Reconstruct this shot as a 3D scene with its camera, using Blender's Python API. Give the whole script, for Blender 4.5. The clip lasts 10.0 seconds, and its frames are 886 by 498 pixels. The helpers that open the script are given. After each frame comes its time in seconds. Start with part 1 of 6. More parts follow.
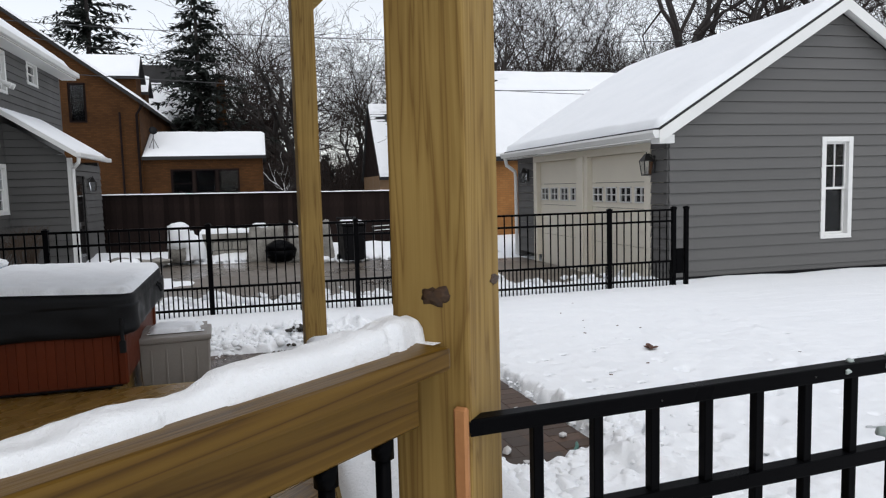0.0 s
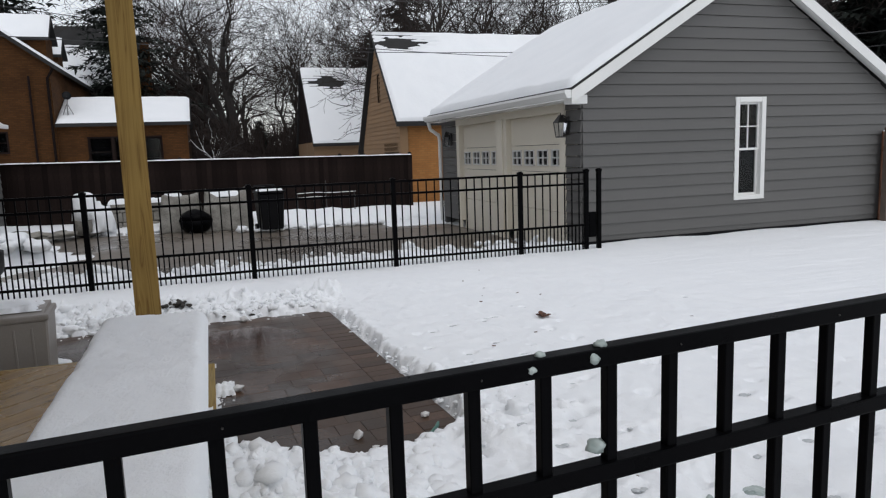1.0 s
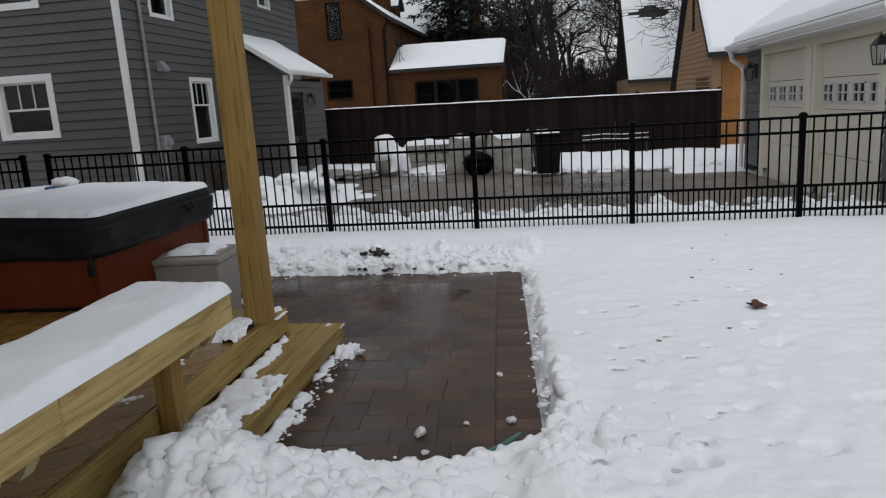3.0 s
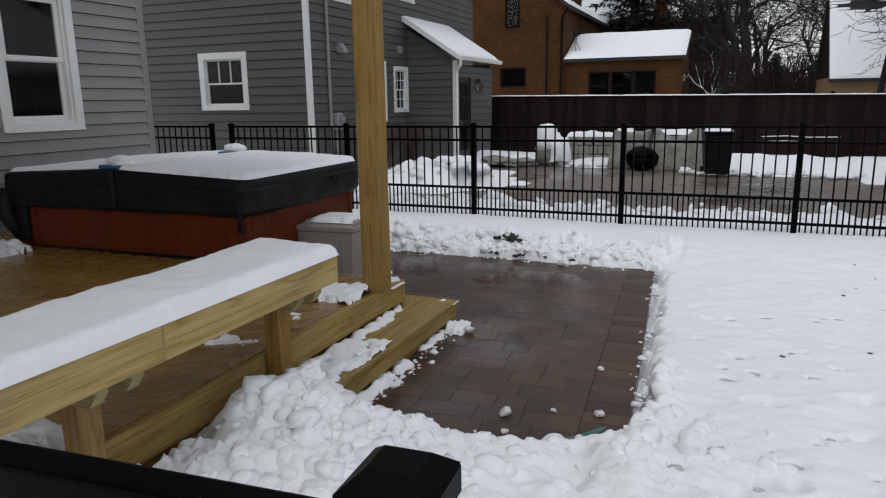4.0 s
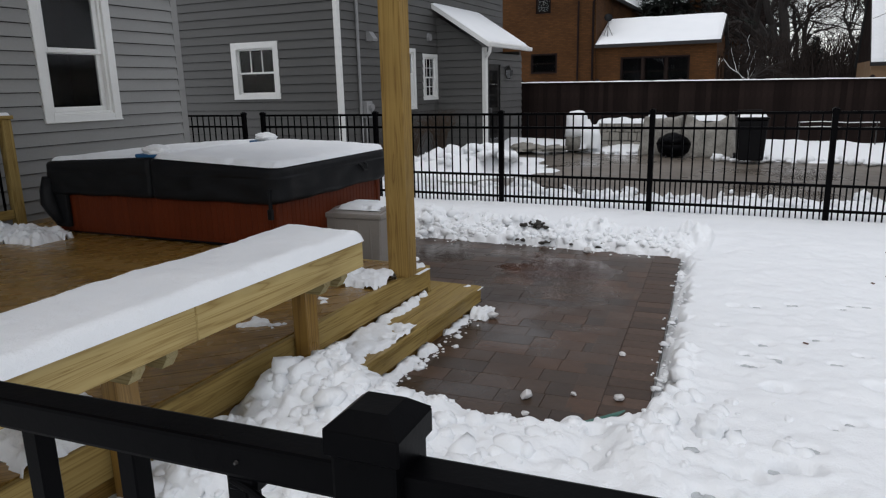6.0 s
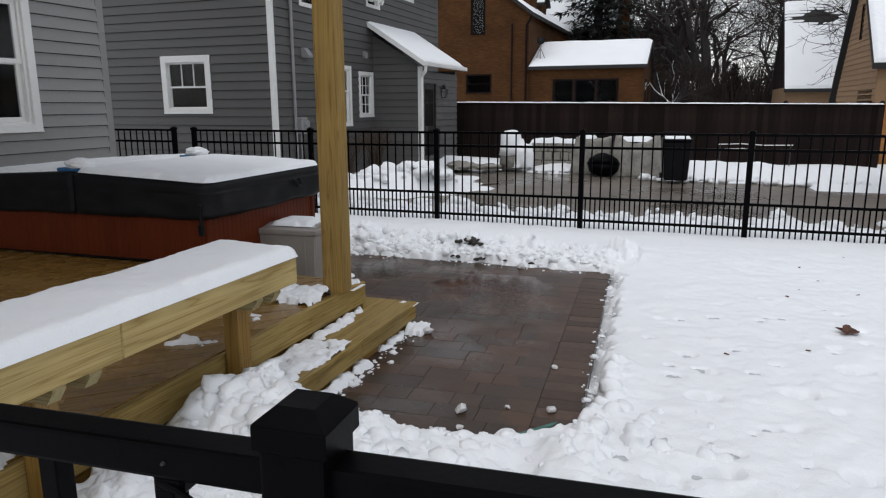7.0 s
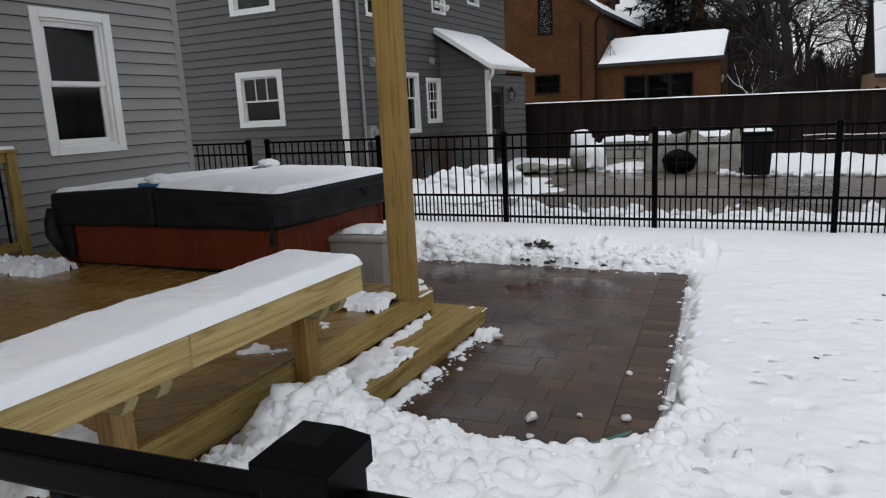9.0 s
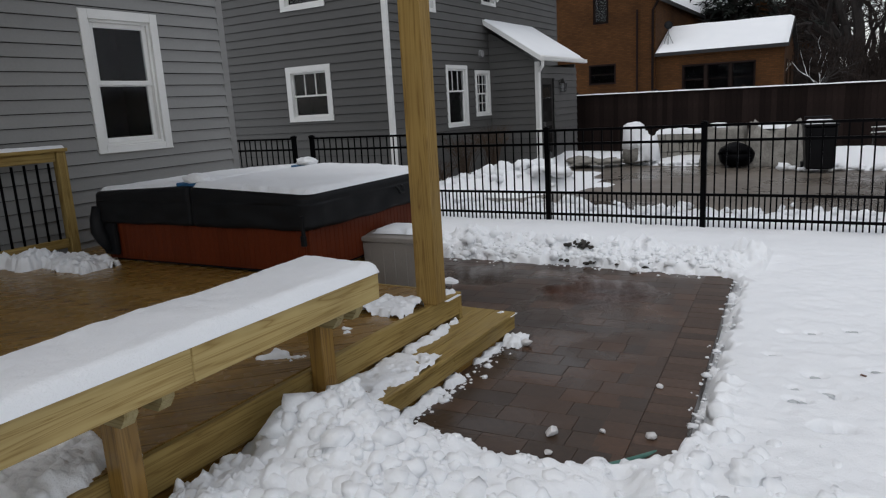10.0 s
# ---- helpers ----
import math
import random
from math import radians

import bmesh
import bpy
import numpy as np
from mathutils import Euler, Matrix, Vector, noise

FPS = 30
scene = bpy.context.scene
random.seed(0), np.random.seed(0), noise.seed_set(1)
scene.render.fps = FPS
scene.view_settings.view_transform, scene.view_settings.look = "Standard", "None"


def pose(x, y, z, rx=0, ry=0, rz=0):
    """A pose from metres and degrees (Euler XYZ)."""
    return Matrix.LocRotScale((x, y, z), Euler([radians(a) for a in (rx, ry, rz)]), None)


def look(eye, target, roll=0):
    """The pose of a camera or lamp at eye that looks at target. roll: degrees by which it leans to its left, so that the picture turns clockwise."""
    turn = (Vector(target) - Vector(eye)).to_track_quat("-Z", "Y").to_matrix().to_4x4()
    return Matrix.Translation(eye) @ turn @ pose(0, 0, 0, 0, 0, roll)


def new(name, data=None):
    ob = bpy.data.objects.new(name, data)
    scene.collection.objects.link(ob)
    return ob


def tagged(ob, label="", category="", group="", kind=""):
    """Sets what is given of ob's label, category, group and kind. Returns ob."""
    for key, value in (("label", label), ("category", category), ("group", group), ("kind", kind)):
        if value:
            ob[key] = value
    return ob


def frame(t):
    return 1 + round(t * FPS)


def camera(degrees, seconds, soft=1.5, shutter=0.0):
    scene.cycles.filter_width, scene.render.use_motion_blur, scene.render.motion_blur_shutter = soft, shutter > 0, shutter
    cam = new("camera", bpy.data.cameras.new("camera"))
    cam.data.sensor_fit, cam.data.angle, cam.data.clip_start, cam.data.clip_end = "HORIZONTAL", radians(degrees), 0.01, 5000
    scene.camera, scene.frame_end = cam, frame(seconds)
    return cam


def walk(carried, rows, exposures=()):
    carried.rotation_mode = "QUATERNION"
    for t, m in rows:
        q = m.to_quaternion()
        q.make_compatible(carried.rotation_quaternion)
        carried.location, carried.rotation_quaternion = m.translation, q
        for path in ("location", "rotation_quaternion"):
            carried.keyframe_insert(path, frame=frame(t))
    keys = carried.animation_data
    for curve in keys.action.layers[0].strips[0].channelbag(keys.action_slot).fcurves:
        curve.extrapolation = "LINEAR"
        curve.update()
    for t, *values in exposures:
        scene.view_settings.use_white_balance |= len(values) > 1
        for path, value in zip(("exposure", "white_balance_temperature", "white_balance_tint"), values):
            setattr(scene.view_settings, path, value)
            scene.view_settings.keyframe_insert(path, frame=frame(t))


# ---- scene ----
cam = camera(65.3, 10.0, 1.2)
PATH = [
    (0, (0.212, -0.09, 1.642), (0.699, 1.842, 1.46), -1.5),
    (0.5, (0.56, -0.003, 1.618), (1.162, 1.892, 1.397), -1.1),
    (1, (0.884, 0.138, 1.573), (1.508, 2.017, 1.293), -2.0),
    (1.5, (1.249, 0.317, 1.58), (2.01, 2.14, 1.271), -2.4),
    (1.8, (1.513, 0.397, 1.566), (2.212, 2.263, 1.395), -0.5),
    (2, (1.702, 0.46, 1.572), (2.16, 2.393, 1.342), -0.1),
    (2.5, (2.004, 0.582, 1.564), (2.036, 2.561, 1.279), -1.9),
    (2.9, (2.185, 0.729, 1.575), (1.981, 2.684, 1.201), -3.3),
    (3, (2.224, 0.746, 1.574), (1.913, 2.679, 1.165), -3.5),
    (4.3, (2.589, 0.758, 1.529), (1.771, 2.531, 1.096), -1.6),
    (4.5, (2.61, 0.767, 1.531), (1.757, 2.516, 1.071), -2.6),
    (5, (2.608, 0.766, 1.529), (1.752, 2.504, 1.033), -2.6),
    (5.2, (2.597, 0.771, 1.525), (1.773, 2.523, 1.022), -2.3),
    (6.3, (2.6, 0.67, 1.548), (1.761, 2.44, 1.142), -0.8),
    (6.5, (2.607, 0.665, 1.546), (1.815, 2.463, 1.167), -0.5),
    (7, (2.616, 0.676, 1.537), (1.943, 2.515, 1.13), -0.3),
    (7.5, (2.602, 0.678, 1.541), (1.959, 2.525, 1.122), -0.4),
    (8, (2.602, 0.637, 1.546), (1.901, 2.471, 1.166), -0.0),
    (8.5, (2.616, 0.637, 1.546), (1.786, 2.42, 1.186), -1.7),
    (9, (2.629, 0.746, 1.53), (1.762, 2.505, 1.14), -2.9),
    (9.5, (2.688, 0.889, 1.555), (1.868, 2.648, 1.074), -2.3),
    (10, (2.738, 0.917, 1.586), (1.734, 2.598, 1.178), -3.3),
]
EXPOSURES = [(0, 0.0), (0.5, -0.05), (1, -0.25), (1.5, -0.32), (2, -0.39), (2.5, -0.4), (3, -0.4), (4.5, -0.2), (5, -0.18), (6.5, -0.1), (7, -0.08), (7.5, -0.1), (8.5, -0.12), (9, -0.15), (9.5, -0.22), (10, -0.27)]
walk(cam, [(t, look(eye, target, roll)) for t, eye, target, roll in PATH], EXPOSURES)

# ---- light ----
world = bpy.data.worlds.new("overcast_sky")
scene.world = world
world.use_nodes = True
wn = world.node_tree.nodes
wl = world.node_tree.links
sky = wn.new("ShaderNodeTexSky")
sky.sky_type = "NISHITA"
sky.sun_disc = False
sky.sun_elevation = radians(68)
sky.sun_rotation = radians(180)
sky.air_density = 1.0
sky.dust_density = 1.5
veil = wn.new("ShaderNodeHueSaturation")
veil.inputs["Saturation"].default_value = 0.25
veil.inputs["Value"].default_value = 1.0
wl.new(sky.outputs["Color"], veil.inputs["Color"])
wl.new(veil.outputs["Color"], wn["Background"].inputs["Color"])
wn["Background"].inputs["Strength"].default_value = 0.22

sun_data = bpy.data.lights.new("sun", "SUN")
sun_data.energy = 0.25
sun_data.angle = radians(40)
sun_data.color = (0.97, 0.98, 1.0)
sun = new("sun", sun_data)
sun.matrix_world = look((0, -12, 30), (0, 0, 0))


# ---- materials ----
def material(name, colour, rough=0.6, metal=0.0, spec=0.5):
    m = bpy.data.materials.new(name)
    m.use_nodes = True
    b = m.node_tree.nodes["Principled BSDF"]
    b.inputs["Base Color"].default_value = (*colour, 1)
    b.inputs["Roughness"].default_value = rough
    b.inputs["Metallic"].default_value = metal
    b.inputs["Specular IOR Level"].default_value = spec
    return m


def node(m, kind, **values):
    n = m.node_tree.nodes.new(kind)
    for key, value in values.items():
        n.inputs[key].default_value = value
    return n


def link(m, a, b):
    m.node_tree.links.new(a, b)


def coords(m, space="Object", scale=(1, 1, 1), turn=(0, 0, 0)):
    c = m.node_tree.nodes.new("ShaderNodeTexCoord")
    p = m.node_tree.nodes.new("ShaderNodeMapping")
    p.inputs["Scale"].default_value = scale
    p.inputs["Rotation"].default_value = turn
    link(m, c.outputs[space], p.inputs["Vector"])
    return p.outputs["Vector"]


def ramp(m, fac, stops):
    r = m.node_tree.nodes.new("ShaderNodeValToRGB")
    els = r.color_ramp.elements
    while len(els) < len(stops):
        els.new(0.5)
    for e, (at, c) in zip(els, stops):
        e.position = at
        e.color = (*c, 1) if len(c) == 3 else c
    link(m, fac, r.inputs["Fac"])
    return r.outputs["Color"]


def mix(m, fac, a, b, mode="MIX"):
    n = m.node_tree.nodes.new("ShaderNodeMix")
    n.data_type = "RGBA"
    n.blend_type = mode
    for socket, value in ((n.inputs[0], fac), (n.inputs[6], a), (n.inputs[7], b)):
        if isinstance(value, (int, float)):
            socket.default_value = value
        elif isinstance(value, tuple):
            socket.default_value = (*value, 1)
        else:
            link(m, value, socket)
    return n.outputs[2]


def shade(m, colour=None, rough=None, bump=None, strength=0.3, distance=0.01):
    b = m.node_tree.nodes["Principled BSDF"]
    if colour is not None:
        link(m, colour, b.inputs["Base Color"])
    if rough is not None:
        link(m, rough, b.inputs["Roughness"])
    if bump is not None:
        n = node(m, "ShaderNodeBump", Strength=strength, Distance=distance)
        link(m, bump, n.inputs["Height"])
        link(m, n.outputs["Normal"], b.inputs["Normal"])
    return m


def noisy(m, vector, scale, detail=4.0, rough=0.55):
    n = node(m, "ShaderNodeTexNoise", Scale=scale, Detail=detail, Roughness=rough)
    link(m, vector, n.inputs["Vector"])
    return n.outputs["Fac"]


def speckled(name, dark, light, rough=0.6, scale=3.0, fine=60.0, relief=0.2, metal=0.0, spec=0.5, rough_span=0.12, pieces=0.0):
    """Two scales of variation and a fine relief."""
    m = material(name, light, rough, metal, spec)
    v = coords(m)
    big, small = noisy(m, v, scale), noisy(m, v, fine, 3)
    c = mix(m, 0.35, ramp(m, big, [(0.3, dark), (0.7, light)]), ramp(m, small, [(0.3, dark), (0.7, light)]))
    if pieces:
        info = m.node_tree.nodes.new("ShaderNodeObjectInfo")
        k = ramp(m, info.outputs["Random"], [(0, (1 - pieces,) * 3), (1, (1 + pieces,) * 3)])
        c = mix(m, 1.0, c, k, "MULTIPLY")
    r = ramp(m, big, [(0.3, (max(rough - rough_span, 0.03),) * 3), (0.7, (min(rough + rough_span, 1),) * 3)])
    return shade(m, c, r, small, relief, 0.004)


def timber(name, axis, pale=(0.345, 0.25, 0.092), tan=(0.27, 0.184, 0.06), streak=(0.17, 0.102, 0.03), rough=0.62, wet=0.0):
    """Pressure-treated pine with the grain along one axis of the object."""
    m = material(name, pale, rough, 0, 0.16 if wet < 0.1 else 0.4)
    s = [20.0, 20.0, 20.0]
    s[axis] = 0.7
    v = coords(m, "Object", tuple(s))
    info = m.node_tree.nodes.new("ShaderNodeObjectInfo")
    move = m.node_tree.nodes.new("ShaderNodeVectorMath")
    move.operation = "ADD"
    link(m, v, move.inputs[0])
    times = m.node_tree.nodes.new("ShaderNodeMath")
    times.operation = "MULTIPLY"
    times.inputs[1].default_value = 40
    link(m, info.outputs["Random"], times.inputs[0])
    link(m, times.outputs[0], move.inputs[1])
    w = node(m, "ShaderNodeTexNoise", Scale=0.9, Detail=2.0, Distortion=1.6)
    link(m, move.outputs[0], w.inputs["Vector"])
    rings = node(m, "ShaderNodeMath")
    rings.operation = "PINGPONG"
    rings.inputs[1].default_value = 0.1
    link(m, w.outputs["Fac"], rings.inputs[0])
    lines = ramp(m, rings.outputs[0], [(0.0, streak), (0.022, tan), (0.085, pale)])
    v2 = coords(m, "Object", tuple(3.0 * k for k in s))
    fibre = noisy(m, v2, 3.0, 4)
    c = mix(m, 0.25, lines, ramp(m, fibre, [(0.3, tan), (0.7, pale)]))
    blotch = noisy(m, coords(m), 2.2, 3)
    c = mix(m, 0.5, c, mix(m, 1.0, c, ramp(m, blotch, [(0.3, (0.62, 0.58, 0.5)), (0.65, (1.1, 1.08, 1.0))]), "MULTIPLY"))
    knot = node(m, "ShaderNodeTexVoronoi", Scale=0.55)
    sk = [5.5, 5.5, 5.5]
    sk[axis] = 2.0
    link(m, coords(m, "Object", tuple(sk)), knot.inputs["Vector"])
    dot = ramp(m, knot.outputs["Distance"], [(0.03, (1, 1, 1)), (0.085, (0, 0, 0))])
    c = mix(m, dot, c, (0.12, 0.055, 0.02))
    r = ramp(m, blotch, [(0.35, (rough - 0.15 - wet,) * 3), (0.65, (rough + 0.1 - wet,) * 3)])
    return shade(m, c, r, fibre, 0.25, 0.003)


SNOW = material("snow", (0.86, 0.875, 0.89), 0.75, 0, 0.25)
_v = coords(SNOW)
_a, _b = noisy(SNOW, _v, 5.0, 5), noisy(SNOW, _v, 70.0, 4, 0.7)
_h = mix(SNOW, 0.35, _a, _b)
shade(SNOW, mix(SNOW, _a, (0.82, 0.84, 0.86), (0.89, 0.9, 0.91)), None, _h, 0.55, 0.03)

SNOW_ROOF = material("roof_snow", (0.86, 0.875, 0.89), 0.75, 0, 0.25)
_v = coords(SNOW_ROOF)
_a = noisy(SNOW_ROOF, _v, 1.2, 5)
shade(SNOW_ROOF, mix(SNOW_ROOF, _a, (0.8, 0.82, 0.84), (0.88, 0.89, 0.9)), None, noisy(SNOW_ROOF, _v, 9.0, 5), 0.35, 0.04)

SIDING = speckled("grey_siding", (0.086, 0.083, 0.08), (0.111, 0.108, 0.103), 0.55, 0.9, 40, 0.08, pieces=0.06)
SLATE = speckled("slate_grey_siding", (0.065, 0.0635, 0.061), (0.088, 0.086, 0.082), 0.55, 0.9, 40, 0.08, pieces=0.06)
SIDING_PALE = speckled("pale_grey_siding", (0.205, 0.204, 0.198), (0.25, 0.248, 0.24), 0.55, 0.9, 40, 0.08, pieces=0.05)
TRIM = speckled("white_trim", (0.68, 0.68, 0.66), (0.78, 0.78, 0.76), 0.45, 1.5, 50, 0.05)
CREAM = speckled("cream_paint", (0.68, 0.63, 0.53), (0.76, 0.71, 0.6), 0.5, 1.2, 50, 0.05)
BLACK = speckled("black_powder_coat", (0.0012, 0.0012, 0.0015), (0.0025, 0.0025, 0.003), 0.34, 8, 160, 0.05, spec=0.032)
DARK_METAL = speckled("dark_lantern_metal", (0.01, 0.01, 0.01), (0.025, 0.022, 0.02), 0.4, 8, 120, 0.1)
WOOD = [timber(f"treated_pine_{'xyz'[k]}", k) for k in range(3)]
# amber railing pine, darkened to carry the house's shade on the near rail
SHADED_AMBER = [timber(f"shaded_amber_pine_{'xyz'[k]}", k, (0.14, 0.078, 0.013), (0.1, 0.052, 0.008), (0.045, 0.021, 0.004), 0.5, 0.05) for k in range(3)]
BENCH_WOOD = [timber(f"pale_pine_{'xyz'[k]}", k, (0.47, 0.365, 0.165), (0.38, 0.28, 0.115), (0.25, 0.165, 0.055)) for k in range(3)]
POST_WOOD = timber("amber_post_pine", 2, (0.31, 0.205, 0.066), (0.245, 0.152, 0.045), (0.15, 0.083, 0.022))
PALE_WOOD = timber("pale_green_pine", 0, (0.36, 0.31, 0.17), (0.3, 0.24, 0.12), (0.2, 0.15, 0.06))
WET_WOOD = [timber(f"wet_deck_{'xyz'[k]}", k, (0.31, 0.185, 0.05), (0.23, 0.13, 0.034), (0.13, 0.07, 0.018), 0.42, 0.14) for k in range(3)]
CEDAR = speckled("weathered_cedar", (0.07, 0.026, 0.012), (0.17, 0.068, 0.03), 0.75, 2, 30, 0.3, pieces=0.35)
DARK_FENCE = speckled("dark_brown_stain", (0.009, 0.006, 0.0053), (0.021, 0.014, 0.012), 0.8, 2, 30, 0.25, spec=0.06, pieces=0.35)
ROOFING = speckled("dark_shingles", (0.008, 0.008, 0.009), (0.024, 0.023, 0.022), 0.85, 1.5, 18, 0.5)
# dark wall backing that paints the shadow line in each board gap
LAP_SHADE = material("lap_shade", (0.012, 0.012, 0.012), 0.9, 0, 0.1)
# near-black; behind windows it stands in for the shade of unlit rooms
NEAR_BLACK = material("near_black", (0.012, 0.012, 0.013), 0.9, 0, 0.05)
BARK = speckled("bark", (0.016, 0.013, 0.012), (0.045, 0.038, 0.034), 0.9, 2.5, 14, 0.7)
TWIG = material("twig_bark", (0.035, 0.027, 0.024), 0.9, 0, 0.1)
NEEDLES = speckled("conifer_needles", (0.003, 0.006, 0.004), (0.009, 0.015, 0.009), 0.8, 0.6, 4, 0.1)
SHRUB = speckled("bare_shrub", (0.035, 0.022, 0.014), (0.08, 0.05, 0.03), 0.9, 3, 20, 0.1)
VINYL = speckled("charcoal_vinyl", (0.006, 0.0065, 0.0075), (0.013, 0.0135, 0.015), 0.5, 4, 90, 0.25, spec=0.13)
CABINET = speckled("red_brown_cabinet", (0.085, 0.0155, 0.0045), (0.13, 0.025, 0.007), 0.5, 3, 60, 0.1, pieces=0.1, spec=0.14)
RESIN = speckled("taupe_resin", (0.25, 0.225, 0.2), (0.31, 0.28, 0.25), 0.5, 3, 80, 0.12)
BLUE = material("blue_strap", (0.02, 0.11, 0.25), 0.5)
GREEN_STRAP = speckled("green_edging", (0.02, 0.11, 0.085), (0.12, 0.24, 0.2), 0.6, 6, 80, 0.2)
CANVAS = speckled("stained_canvas", (0.12, 0.11, 0.095), (0.36, 0.345, 0.31), 0.85, 5, 40, 0.4)
SLUSH_SHADE = speckled("grey_slush_shade", (0.38, 0.4, 0.41), (0.6, 0.62, 0.63), 0.4, 20, 120, 0.3)
ROCK = speckled("pale_boulder", (0.16, 0.15, 0.13), (0.36, 0.34, 0.3), 0.85, 2.5, 24, 0.6)
LEAF = speckled("dead_leaf", (0.055, 0.02, 0.012), (0.12, 0.045, 0.022), 0.7, 20, 120, 0.3)
PLASTIC = speckled("black_bin_plastic", (0.003, 0.003, 0.004), (0.007, 0.007, 0.008), 0.45, 4, 80, 0.1, spec=0.12)
DIRT = speckled("wet_soil", (0.012, 0.01, 0.008), (0.035, 0.028, 0.02), 0.7, 9, 70, 0.6)
ORANGE_WOOD = speckled("orange_end_grain", (0.36, 0.15, 0.05), (0.45, 0.2, 0.07), 0.65, 8, 80, 0.2)
KNOT = speckled("knot_wood", (0.022, 0.01, 0.004), (0.07, 0.032, 0.01), 0.6, 60, 120, 0.2)
CHUNK_SNOW = speckled("wet_chunk_snow", (0.5, 0.49, 0.48), (0.72, 0.71, 0.7), 0.5, 14, 60, 0.5)
SLUSH = speckled("slush", (0.2, 0.26, 0.24), (0.55, 0.6, 0.58), 0.35, 8, 50, 0.5)
OLD_POST = speckled("weathered_post", (0.06, 0.045, 0.035), (0.13, 0.1, 0.08), 0.8, 3, 40, 0.3)
GREY_METAL = speckled("grey_metal", (0.2, 0.2, 0.2), (0.28, 0.28, 0.28), 0.5, 5, 60, 0.1)
GREEN_PAINT = speckled("green_trim", (0.03, 0.06, 0.05), (0.05, 0.09, 0.075), 0.6, 2, 40, 0.1)
WIRE = material("cable_sheath", (0.03, 0.03, 0.032), 0.6)
CURTAIN = speckled("pale_curtain", (0.1, 0.11, 0.13), (0.2, 0.21, 0.23), 0.9, 6, 40, 0.2)

GLASS = material("window_glass", (0.02, 0.022, 0.025), 0.03, 0, 0.5)
GLASS.node_tree.nodes["Principled BSDF"].inputs["Transmission Weight"].default_value = 1.0
GLASS.node_tree.nodes["Principled BSDF"].inputs["Base Color"].default_value = (0.78, 0.8, 0.82, 1)
GLASS.node_tree.nodes["Principled BSDF"].inputs["IOR"].default_value = 1.25


def brick_material(name, a, b, mortar, size=0.21, height=0.075):
    m = material(name, a, 0.85, 0, 0.15)
    c = m.node_tree.nodes.new("ShaderNodeTexCoord")
    sep = m.node_tree.nodes.new("ShaderNodeSeparateXYZ")
    link(m, c.outputs["Object"], sep.inputs[0])
    add = m.node_tree.nodes.new("ShaderNodeMath")
    link(m, sep.outputs[0], add.inputs[0])
    link(m, sep.outputs[1], add.inputs[1])
    com = m.node_tree.nodes.new("ShaderNodeCombineXYZ")
    link(m, add.outputs[0], com.inputs[0])
    link(m, sep.outputs[2], com.inputs[1])
    t = node(m, "ShaderNodeTexBrick", Scale=1.0)
    t.inputs["Color1"].default_value, t.inputs["Color2"].default_value = (*a, 1), (*b, 1)
    t.inputs["Mortar"].default_value = (*mortar, 1)
    t.inputs["Mortar Size"].default_value = 0.008
    t.inputs["Brick Width"].default_value = size
    t.inputs["Row Height"].default_value = height
    link(m, com.outputs[0], t.inputs["Vector"])
    v = coords(m)
    stain = ramp(m, noisy(m, v, 0.7, 4), [(0.3, (0.65, 0.62, 0.6)), (0.7, (1.15, 1.1, 1.05))])
    fine = noisy(m, v, 30, 3)
    return shade(m, mix(m, 1.0, t.outputs["Color"], stain, "MULTIPLY"), None, mix(m, 0.6, t.outputs["Fac"], fine), -0.3, 0.01)


BRICK = brick_material("orange_brick", (0.088, 0.038, 0.0118), (0.06, 0.0255, 0.0075), (0.045, 0.0245, 0.0115))
TAN_SIDING = speckled("tan_gable_siding", (0.21, 0.125, 0.062), (0.27, 0.165, 0.085), 0.7, 1.5, 30, 0.1, pieces=0.1)
BRICK_TAN = brick_material("tan_brick", (0.4, 0.19, 0.065), (0.34, 0.155, 0.052), (0.28, 0.15, 0.06))

PAVER = material("wet_paver", (0.1, 0.085, 0.075), 0.35, 0, 0.22)
_v = coords(PAVER)
_info = PAVER.node_tree.nodes.new("ShaderNodeObjectInfo")
_c = ramp(PAVER, _info.outputs["Random"], [(0, (0.042, 0.028, 0.0195)), (0.35, (0.054, 0.035, 0.0235)), (0.75, (0.066, 0.039, 0.0245)), (1, (0.085, 0.046, 0.027))])
_n = noisy(PAVER, _v, 26, 5)
_c = mix(PAVER, 1.0, _c, ramp(PAVER, _n, [(0.25, (0.78, 0.78, 0.78)), (0.75, (1.18, 1.15, 1.12))]), "MULTIPLY")
_w = PAVER.node_tree.nodes.new("ShaderNodeNewGeometry")
_p = noisy(PAVER, _w.outputs["Position"], 1.3, 3)
# a shallow puddle where the patio sinks
_far = PAVER.node_tree.nodes.new("ShaderNodeVectorMath")
_far.operation = "DISTANCE"
_far.inputs[1].default_value = (0.95, 6.35, 0.0)
link(PAVER, _w.outputs["Position"], _far.inputs[0])
_sum = PAVER.node_tree.nodes.new("ShaderNodeMath")
_sum.operation = "MULTIPLY_ADD"
link(PAVER, noisy(PAVER, _w.outputs["Position"], 3.0, 3), _sum.inputs[0])
_sum.inputs[1].default_value = 0.9
link(PAVER, _far.outputs["Value"], _sum.inputs[2])
_pool = ramp(PAVER, _sum.outputs[0], [(0.8, (1, 1, 1)), (0.95, (0, 0, 0))])
# red-brown tint paints the orange house's reflection into the puddle
_c = mix(PAVER, _pool, _c, mix(PAVER, 1.0, _c, (0.75, 0.45, 0.28), "MULTIPLY"))
